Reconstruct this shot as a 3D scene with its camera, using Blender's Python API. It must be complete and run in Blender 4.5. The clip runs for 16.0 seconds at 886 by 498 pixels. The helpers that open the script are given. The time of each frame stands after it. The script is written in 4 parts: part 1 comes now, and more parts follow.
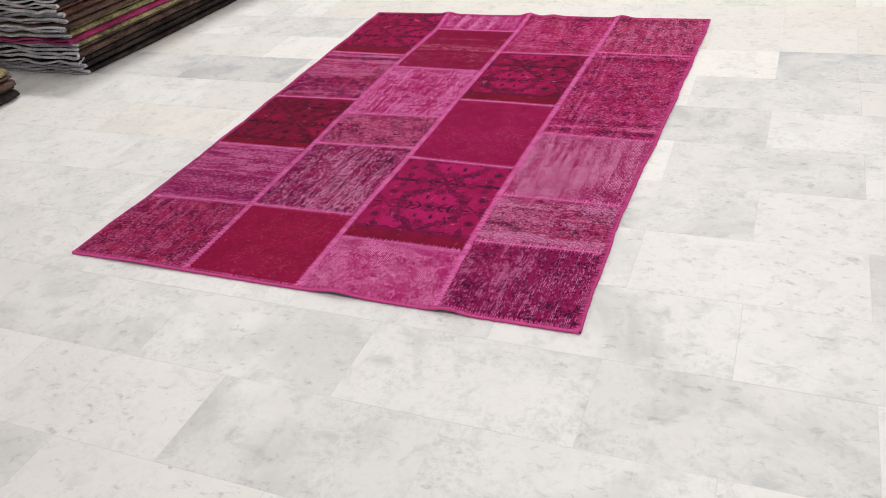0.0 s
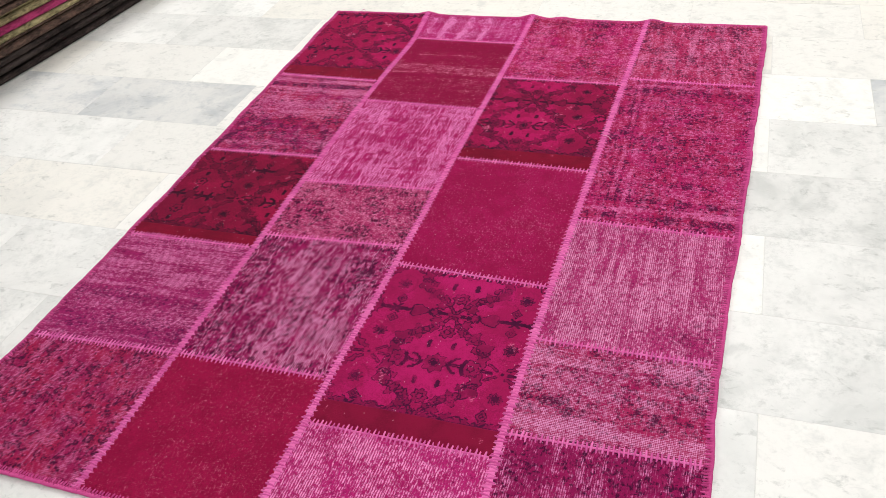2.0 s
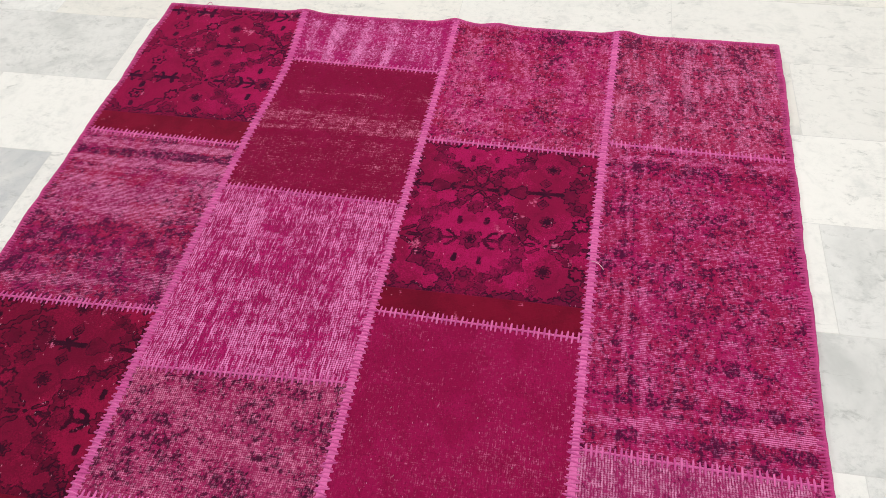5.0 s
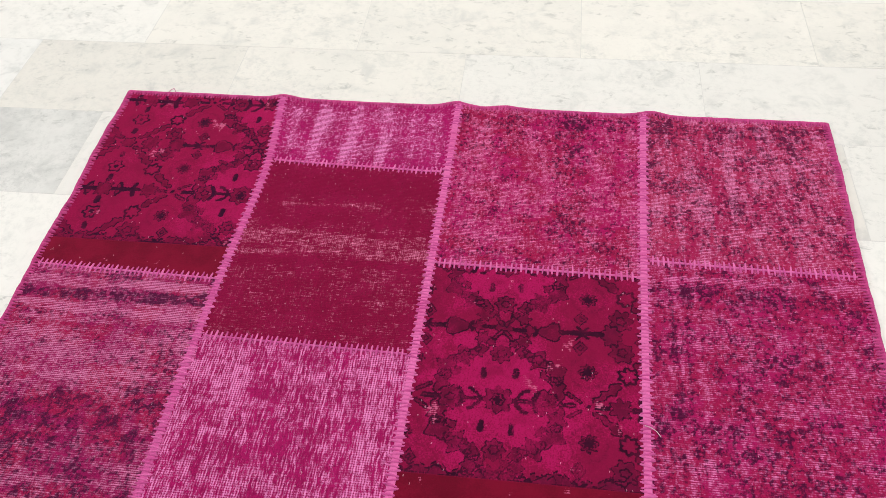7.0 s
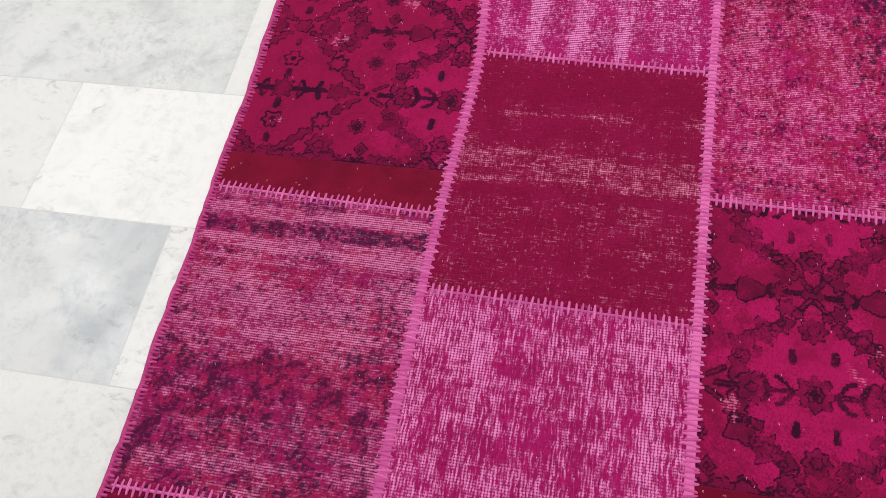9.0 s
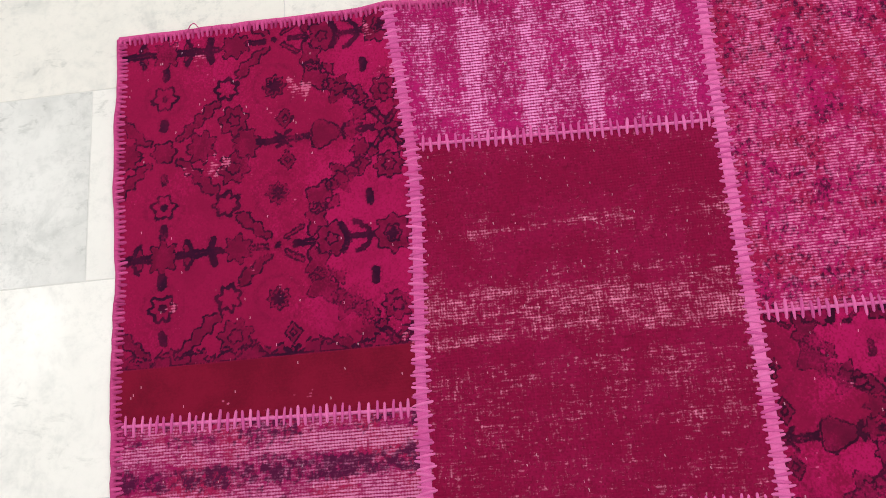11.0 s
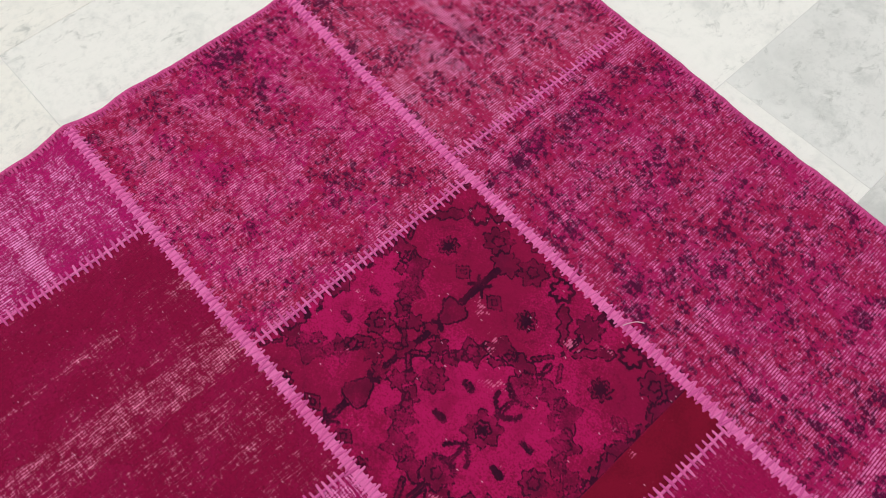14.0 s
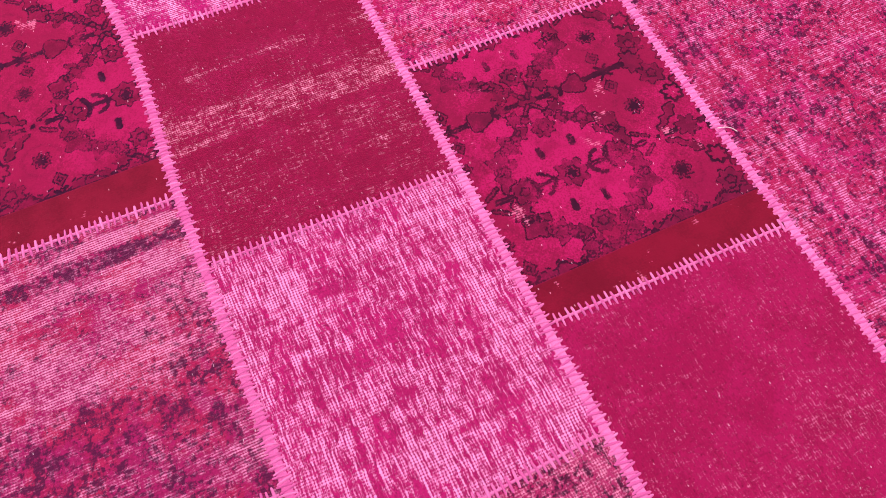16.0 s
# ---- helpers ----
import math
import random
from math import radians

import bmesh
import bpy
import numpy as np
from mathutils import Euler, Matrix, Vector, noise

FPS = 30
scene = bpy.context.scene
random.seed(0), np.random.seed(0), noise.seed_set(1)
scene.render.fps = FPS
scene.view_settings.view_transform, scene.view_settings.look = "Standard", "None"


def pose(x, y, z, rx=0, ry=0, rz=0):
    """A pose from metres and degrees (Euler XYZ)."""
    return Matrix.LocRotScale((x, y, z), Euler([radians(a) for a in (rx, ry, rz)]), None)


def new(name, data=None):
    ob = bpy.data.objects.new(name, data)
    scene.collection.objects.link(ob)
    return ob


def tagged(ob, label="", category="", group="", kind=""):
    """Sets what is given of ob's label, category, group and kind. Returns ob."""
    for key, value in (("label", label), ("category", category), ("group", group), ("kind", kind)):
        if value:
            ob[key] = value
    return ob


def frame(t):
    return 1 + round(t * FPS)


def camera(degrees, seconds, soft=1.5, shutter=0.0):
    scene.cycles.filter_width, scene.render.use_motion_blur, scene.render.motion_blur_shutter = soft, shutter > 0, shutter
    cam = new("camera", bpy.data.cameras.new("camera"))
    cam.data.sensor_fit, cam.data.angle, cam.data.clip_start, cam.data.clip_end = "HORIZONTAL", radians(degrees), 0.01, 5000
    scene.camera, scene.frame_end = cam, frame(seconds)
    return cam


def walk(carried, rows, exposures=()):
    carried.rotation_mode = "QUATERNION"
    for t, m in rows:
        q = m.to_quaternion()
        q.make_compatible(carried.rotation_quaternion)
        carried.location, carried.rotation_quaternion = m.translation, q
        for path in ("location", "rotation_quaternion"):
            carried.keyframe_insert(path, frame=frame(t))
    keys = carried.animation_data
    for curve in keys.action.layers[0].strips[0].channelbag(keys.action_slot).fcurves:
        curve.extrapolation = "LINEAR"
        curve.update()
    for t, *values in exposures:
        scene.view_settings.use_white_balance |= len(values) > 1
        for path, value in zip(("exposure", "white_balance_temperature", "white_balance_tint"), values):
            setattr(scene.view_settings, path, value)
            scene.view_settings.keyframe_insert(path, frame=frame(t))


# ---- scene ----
cam = camera(56.69, 16.0, 0.8)
ROWS = [  # seconds, place in metres, turn in degrees
    (0.0, 1.2376, -1.5965, 1.3760, 56.46, 6.02, 21.39),
    (0.5, 1.0805, -1.3664, 1.4061, 53.50, 6.27, 18.65),
    (1.0, 1.0019, -1.1128, 1.3866, 52.39, 8.14, 20.82),
    (1.5, 0.9257, -0.8879, 1.3686, 51.61, 6.70, 20.19),
    (2.0, 0.7673, -0.6858, 1.3770, 51.37, 5.85, 18.00),
    (2.5, 0.6659, -0.4990, 1.3469, 48.49, 6.56, 18.23),
    (3.0, 0.5929, -0.2434, 1.3241, 46.41, 6.34, 19.46),
    (3.5, 0.4935, -0.0561, 1.3170, 46.45, 3.35, 16.76),
    (3.7, 0.4292, 0.0157, 1.3219, 46.06, 2.25, 15.94),
    (5.8, 0.3308, 0.5820, 1.3217, 39.51, 3.14, 6.00),
    (6.0, 0.3181, 0.6410, 1.3025, 39.18, 3.23, 5.36),
    (6.5, 0.2664, 0.7286, 1.3080, 40.15, 2.61, 3.96),
    (7.0, 0.2121, 0.7913, 1.3203, 41.14, 2.46, 6.81),
    (7.5, 0.1675, 0.7966, 1.3060, 41.59, 1.70, 9.03),
    (8.0, 0.0736, 0.8835, 1.2525, 38.11, 2.81, 11.20),
    (8.5, -0.0372, 0.9995, 1.2264, 32.76, 7.10, 14.43),
    (9.0, -0.1712, 1.1054, 1.1950, 29.20, 6.02, 10.69),
    (9.2, -0.2428, 1.1668, 1.1936, 27.86, 5.66, 7.59),
    (11.3, -0.3020, 1.7467, 1.0725, 14.18, 5.78, -9.06),
    (11.5, -0.2610, 1.7531, 1.0700, 14.02, 4.18, -13.15),
    (12.0, -0.1565, 1.7504, 1.0754, 15.52, 0.86, -22.50),
    (12.5, -0.0352, 1.7178, 1.0984, 19.58, 0.44, -32.45),
    (13.0, 0.0547, 1.6646, 1.1110, 23.37, 0.05, -41.37),
    (13.5, 0.0250, 1.5417, 1.1367, 26.99, -1.08, -45.76),
    (14.0, -0.0876, 1.3982, 1.1455, 26.99, -0.66, -42.76),
    (14.5, -0.1923, 1.2817, 1.1462, 26.17, 0.76, -36.90),
    (15.0, -0.2024, 1.1547, 1.1460, 27.60, 0.69, -33.63),
    (15.5, -0.2184, 1.0611, 1.1460, 27.54, 1.14, -30.87),
    (16.0, -0.3290, 0.9807, 1.1446, 27.84, 0.79, -25.02),
]
EXPOSURES = [(0.0, 0.03, 6500, 13), (1.0, 0.0, 6300, 11), (2.0, 0.24, 6450, 10), (2.5, 0.22, 6450, 10), (3.0, 0.05, 6450, 10), (3.5, 0.05, 6450, 10), (6.0, 0.0, 6450, 10), (6.5, 0.02, 6450, 10), (7.0, 0.05, 6450, 10), (7.5, 0.15, 6450, 10), (8.0, 0.08, 6450, 10), (8.5, -0.14, 6250, 9), (9.0, 0.02, 6250, 11),
             (11.5, 0.05, 6450, 10), (12.0, 0.31, 6450, 10), (12.5, 0.14, 6450, 10), (13.0, -0.36, 6330, 7), (13.5, -0.08, 6300, 6), (14.0, -0.10, 6350, 9), (14.5, 0.45, 6450, 10), (15.0, 0.77, 6450, 10), (16.0, 0.76, 6450, 10)]
LAMPS = [(-2.9, 2.75, 62, (1.0, 0.98, 0.965)), (-2.6, -1.6, 13, (1.0, 0.98, 0.96)), (1.4, -0.8, 38, (1.0, 0.985, 0.99)),
         (1.4, 1.6, 22, (1.0, 0.985, 0.98)), (1.4, 4.0, 32, (1.0, 0.968, 0.925)), (-0.6, 4.4, 20, (1.0, 0.968, 0.925))]
GREY_SLABS = {(4, -5), (5, 4), (4, -7)}
PALE_GREY_SLABS = {(1, 2), (3, 2), (-2, 1), (-3, 0), (-1, 2), (0, 5), (-2, 3), (6, -5), (-2, -3)}
CLEAN_SLABS = {(4, -3), (4, 1), (0, 3), (-3, -2), (1, 4), (6, 3), (3, -4), (2, 1), (5, -4)}
walk(cam, [(t, pose(x, y, z, rx, ry, rz)) for t, x, y, z, rx, ry, rz in ROWS], EXPOSURES)

# ---- light ----
world = bpy.data.worlds.new("world")
scene.world = world
world.use_nodes = True
world.node_tree.nodes["Background"].inputs[0].default_value = (1.0, 0.97, 0.93, 1)
world.node_tree.nodes["Background"].inputs[1].default_value = 0.05


def ceiling_lamp(x, y, sx, sy, watts, colour):
    data = bpy.data.lights.new("ceiling_lamp", "AREA")
    data.shape, data.size, data.size_y, data.energy, data.color = "RECTANGLE", sx, sy, watts, colour
    lamp = new("ceiling_lamp", data)
    lamp.matrix_world = pose(x, y, 3.04)
    return lamp


for lx, ly, watts, colour in LAMPS:
    ceiling_lamp(lx, ly, 0.8, 0.35, watts, colour)


# ---- node helpers ----
def lin(r, g, b):
    """Linear colour from 0-255 display values."""
    return tuple(((c / 255 + 0.055) / 1.055) ** 2.4 if c > 10 else c / 255 / 12.92 for c in (r, g, b)) + (1.0,)


class Shade:
    """Short forms for building a node material."""

    def __init__(self, name, rough=0.9, spec=0.2):
        self.mat = bpy.data.materials.new(name)
        self.mat.use_nodes = True
        self.tree = self.mat.node_tree
        self.bsdf = self.tree.nodes["Principled BSDF"]
        self.bsdf.inputs["Roughness"].default_value = rough
        self.bsdf.inputs["Specular IOR Level"].default_value = spec

    def node(self, kind, *ins, **props):
        n = self.tree.nodes.new(kind)
        if "data_type" in props:
            n.data_type = props["data_type"]
        if "operation" in props:
            n.operation = props["operation"]
        if "use_clamp" in props:
            n.use_clamp = props["use_clamp"]
        if "interpolation_type" in props:
            n.interpolation_type = props["interpolation_type"]
        if "attribute_name" in props:
            n.attribute_name = props["attribute_name"]
        for i, v in enumerate(ins):
            self.put(n.inputs[i], v)
        return n

    def put(self, socket, v):
        if v is None:
            return
        if isinstance(v, bpy.types.NodeSocket):
            self.tree.links.new(v, socket)
        else:
            socket.default_value = v

    def math(self, op, a, b=None, c=None, clamp=False):
        return self.node("ShaderNodeMath", a, b, c, operation=op, use_clamp=clamp).outputs[0]

    def add(self, *terms):
        out = terms[0]
        for t in terms[1:]:
            out = self.math("ADD", out, t)
        return out

    def mul(self, a, b):
        return self.math("MULTIPLY", a, b)

    def vec(self, op, a, b=None):
        n = self.node("ShaderNodeVectorMath", a, b, operation=op)
        return n.outputs[0]

    def place(self):
        return self.node("ShaderNodeTexCoord").outputs["Object"]

    def split(self, v):
        return self.node("ShaderNodeSeparateXYZ", v).outputs

    def noise(self, v, scale, detail=3.0, rough=0.55, warp=0.0):
        n = self.node("ShaderNodeTexNoise")
        self.put(n.inputs["Vector"], v)
        n.inputs["Scale"].default_value, n.inputs["Detail"].default_value = scale, detail
        n.inputs["Roughness"].default_value, n.inputs["Distortion"].default_value = rough, warp
        return n.outputs["Fac"]

    def white(self, v):
        return self.node("ShaderNodeTexWhiteNoise", v).outputs["Value"]

    def step(self, v, lo, hi, to0=0.0, to1=1.0):
        n = self.node("ShaderNodeMapRange", interpolation_type="SMOOTHSTEP")
        for i, x in enumerate((v, lo, hi, to0, to1)):
            self.put(n.inputs[i], x)
        return n.outputs[0]

    def mix(self, fac, a, b):
        n = self.node("ShaderNodeMix", data_type="RGBA")
        self.put(n.inputs[0], fac)
        self.put(n.inputs[6], a)
        self.put(n.inputs[7], b)
        return n.outputs[2]

    def finish(self, colour, height=None, depth=0.001, strength=0.5, rough=None):
        self.put(self.bsdf.inputs["Base Color"], colour)
        if rough is not None:
            self.put(self.bsdf.inputs["Roughness"], rough)
        if height is not None:
            b = self.node("ShaderNodeBump")
            b.inputs["Strength"].default_value, b.inputs["Distance"].default_value = strength, depth
            self.put(b.inputs["Height"], height)
            self.tree.links.new(b.outputs[0], self.bsdf.inputs["Normal"])
        return self.mat


# ---- materials: floor and room ----
def marble(name, tone, cloud, warm=0.0, blue=0.0):
    """Polished, worn white marble with faint grey clouds, thin veins and flecks; each slab differs."""
    s = Shade(name, 0.22, 0.5)
    info = s.node("ShaderNodeObjectInfo").outputs["Random"]
    shift = s.node("ShaderNodeCombineXYZ", s.mul(info, 71.0), s.mul(info, 37.0), s.mul(info, 13.0)).outputs[0]
    p = s.vec("ADD", s.place(), shift)
    a = s.noise(p, 3.2, 5.0, 0.6, 0.6)
    b = s.noise(p, 14.0, 5.0, 0.65, 0.4)
    fleck = s.step(s.noise(s.vec("MULTIPLY", p, (1.0, 1.6, 1.0)), 26.0, 5.0, 0.7, 0.5), 0.54, 0.72)
    fleck = s.mul(fleck, s.step(a, 0.38, 0.54))
    white = tuple(c * tone for c in (0.842 + 0.012 * warm, 0.848 - 0.015 * warm, 0.822 - 0.06 * warm)) + (1.0,)
    grey = tuple(c * tone for c in (0.565 - 0.02 * blue, 0.585, 0.565 + 0.06 * blue)) + (1.0,)
    col = s.mix(s.mul(s.step(a, 0.42, 0.72), cloud), white, grey)
    col = s.mix(s.mul(s.step(b, 0.5, 0.75), 0.45 + 0.35 * cloud), col, grey)
    grain = s.noise(p, 60.0, 5.0, 0.75)
    grain_here = s.step(s.noise(p, 5.0, 3.0), 0.40, 0.66, 0.15, 1.0)
    col = s.mix(s.mul(s.mul(s.step(grain, 0.44, 0.72), grain_here), 0.42 + 0.40 * cloud), col, grey)
    col = s.mix(s.mul(fleck, 0.55), col, (0.35, 0.37, 0.35, 1))
    spot = s.mul(s.step(s.noise(p, 11.0, 5.0, 0.75, 1.0), 0.66, 0.76), s.step(b, 0.45, 0.6))
    col = s.mix(s.mul(spot, 0.5), col, (0.42, 0.39, 0.31, 1))
    tint = s.step(info, 0.0, 1.0, 0.93, 1.03)
    col = s.node("ShaderNodeVectorMath", col, None, operation="SCALE")
    s.put(col.inputs["Scale"], tint)
    rough = s.step(s.noise(p, 9.0, 4.0), 0.3, 0.75, 0.40, 0.60)
    return s.finish(col.outputs[0], s.noise(p, 60.0, 3.0), 0.0004, 0.15, rough)


def plain(name, colour, rough=0.8, grain=40.0, depth=0.001, vary=0.12):
    s = Shade(name, rough, 0.3)
    p = s.place()
    n = s.noise(p, grain, 4.0)
    big = s.noise(p, grain / 14, 3.0)
    dark = tuple(c * (1 - 2 * vary) for c in colour[:3]) + (1.0,)
    return s.finish(s.mix(s.mul(s.add(n, big), 0.5), dark, colour), n, depth, 0.4)


MARBLE_WHITE = marble("white_marble", 0.965, 0.50)
MARBLE_CLEAN = marble("clean_marble", 1.0, 0.10, 0.3)
# cream tint of some slabs, also holding the far end's warm light as colour
MARBLE_CREAM_WARM_LIT = marble("cream_marble_warm_lit", 0.965, 0.22, 0.7)
MARBLE_GREY = marble("grey_marble", 0.86, 1.0, 0.0, 0.7)
MARBLE_PALE_GREY = marble("pale_grey_marble", 0.92, 0.80, 0.0, 0.0)
GROUT = plain("grout", (0.79, 0.79, 0.765, 1), 0.9, 25, 0.001, 0.15)
WALL_PAINT = plain("wall_paint", (0.74, 0.735, 0.72, 1), 0.7, 30, 0.0006, 0.03)
CEILING_PAINT = plain("ceiling_paint", (0.82, 0.82, 0.815, 1), 0.8, 30, 0.0006, 0.02)


# ---- materials: rug ----


def thread_material(name, colour, dark):
    s = Shade(name, 0.85, 0.2)
    p = s.place()
    n = s.noise(p, 700.0, 2.0)
    big = s.noise(p, 9.0, 3.0)
    isle = s.node("ShaderNodeNewGeometry").outputs["Random Per Island"]
    col = s.mix(s.step(s.add(s.mul(n, 0.5), s.mul(isle, 0.55)), 0.25, 0.85), dark, colour)
    col = s.mix(s.step(big, 0.4, 0.7, 0.0, 0.35), col, lin(206, 72, 142))
    return s.finish(col, n, 0.0008, 0.6)


SEAM_THREAD = thread_material("pink_yarn", lin(230, 118, 182), lin(200, 82, 150))
EDGE_YARN = thread_material("edge_yarn", lin(208, 82, 146), lin(166, 50, 110))


def threads(s, across, down, p, pitch, length, bend=1.0):
    """Woven rows: the row's rounded profile (0 in the gap, 1 on the ridge) and a number for each row that changes along it."""
    sway = s.add(s.mul(s.math("SUBTRACT", s.noise(p, 6.0, 2.0), 0.5), 0.010 * bend), s.mul(s.math("SUBTRACT", s.noise(p, 120.0, 2.0), 0.5), 0.0030 * bend))
    run = s.mul(s.math("ADD", across, sway), 1 / pitch)
    row = s.math("FLOOR", run)
    ridge = s.math("SINE", s.mul(s.math("FRACT", run), math.pi))
    along = s.noise(s.node("ShaderNodeCombineXYZ", s.mul(row, 7.31), s.mul(down, length), 0.0).outputs[0], 1.0, 4.0, 0.75)
    return ridge, along


def worn_pile(name, seed, ground, accent, dark, light, weft=1.0, warp=0.5, pitch=0.0042, rib=0.0040, cover=0.88, stroke=1.0, lean=None, run=70.0, soft=1.0, dash=110.0, depth=0.0014):
    """Overdyed carpet shaved towards its foundation. The mesh attribute 'drawing' tells where the old drawing is left
    (red), how bare the pile is (green) and which of two dyes it took (blue); bare places show pale woven threads."""
    s = Shade(name, 0.95, 0.1)
    ground, accent = (tuple(c * k for c, k in zip(q, (0.84, 1.25, 1.06))) + (1.0,) for q in (ground, accent))
    dark = tuple(c * k for c, k in zip(dark, (0.95, 0.90, 0.80))) + (1.0,)
    p = s.vec("ADD", s.place(), (seed * 3.7, seed * 1.9, seed))
    d = s.node("ShaderNodeSeparateColor", s.node("ShaderNodeAttribute", attribute_name="drawing").outputs["Color"]).outputs
    half = lambda v: s.math("SUBTRACT", v, 0.5)
    x, y, _ = s.split(p)
    knot = s.white(s.vec("SNAP", p, (0.0026, 0.0030, 1.0)))
    sway = s.vec("ADD", p, s.vec("MULTIPLY", s.node("ShaderNodeCombineXYZ", half(s.noise(p, 30.0, 2.0)), half(s.noise(s.vec("ADD", p, (3.0, 3.0, 0.0)), 30.0, 2.0)), 0.0).outputs[0], (0.012, 0.012, 0.0)))
    tall = half(s.noise(s.vec("MULTIPLY", sway, (235.0, run, 1.0)), 1.0, 3.0, 0.65))
    flat = half(s.noise(s.vec("MULTIPLY", s.vec("ADD", sway, (1.3, 0.7, 0.0)), (run, 235.0, 1.0)), 1.0, 3.0, 0.65))
    share = weft + warp
    lean = (0.35 + warp) / (0.7 + share) if lean is None else lean  # share of the upright strokes
    strokes = s.add(s.mul(tall, lean), s.mul(flat, 1.0 - lean))
    old_strokes = half(s.noise(s.vec("MULTIPLY", s.vec("ADD", sway, (5.3, 2.7, 0.0)), (150.0, 95.0, 1.0)), 1.0, 3.0, 0.65))
    fine = s.noise(p, 330.0, 2.0, 0.6)
    row, row_along = threads(s, y, x, p, pitch, dash, 0.5)
    col_ridge, col_along = threads(s, x, y, p, rib, 75.0)
    hue = s.step(s.add(d[2], s.mul(half(fine), 0.5), s.mul(half(knot), 0.35)), 0.25, 0.75)
    col = s.mix(hue, ground, accent)
    deep = tuple(c * 0.62 for c in ground[:3]) + (1.0,)
    col = s.mix(s.step(s.add(s.mul(fine, 0.5), s.mul(knot, 0.4), s.mul(row_along, 0.35 * weft), s.mul(col_along, 0.35 * warp)), 0.45, 0.95, 0.0, 0.55), col, deep)
    left = s.step(s.add(d[0], s.mul(old_strokes, 1.7), s.mul(strokes, -1.2), s.mul(half(knot), 0.22), s.mul(half(fine), 0.4)), 0.18, 0.78)
    col = s.mix(s.mul(left, 0.94), col, dark)
    lift_row = s.mul(half(row_along), 4.5)
    lift_col = s.mul(half(col_along), 4.5)
    z = s.add(s.mul(half(d[1]), 3.8), s.mul(strokes, 9.0 * stroke), s.mul(lift_row, weft / share), s.mul(lift_col, warp / share), s.mul(half(knot), 0.9), s.mul(half(fine), 1.4), -0.10)
    bare = s.step(z, -1.05 * soft, 1.65 * soft)
    ridge = s.add(s.mul(row, weft / share), s.mul(col_ridge, warp / share), s.mul(half(fine), 0.25), s.mul(half(knot), 0.15))
    thread = s.step(s.add(ridge, s.mul(strokes, 0.8)), 0.30, 0.86)
    col = s.mix(s.mul(s.mul(bare, s.math("SUBTRACT", 1.0, thread)), 0.55), col, s.mix(0.45, accent, dark))
    shown = s.mul(s.mul(bare, thread), cover)
    col = s.mix(s.mul(shown, s.step(left, 0.0, 1.0, 1.0, 0.62)), col, light)
    speck = s.step(s.white(s.vec("SNAP", sway, (0.0013, 0.0030, 1.0))), 0.9988, 0.9990)
    col = s.mix(s.mul(speck, 0.40), col, lin(240, 196, 216))
    return s.finish(col, s.add(s.mul(row, 0.5 * weft), s.mul(col_ridge, 0.5 * warp), s.mul(fine, 0.5), s.mul(bare, 0.25)), depth, 0.6)


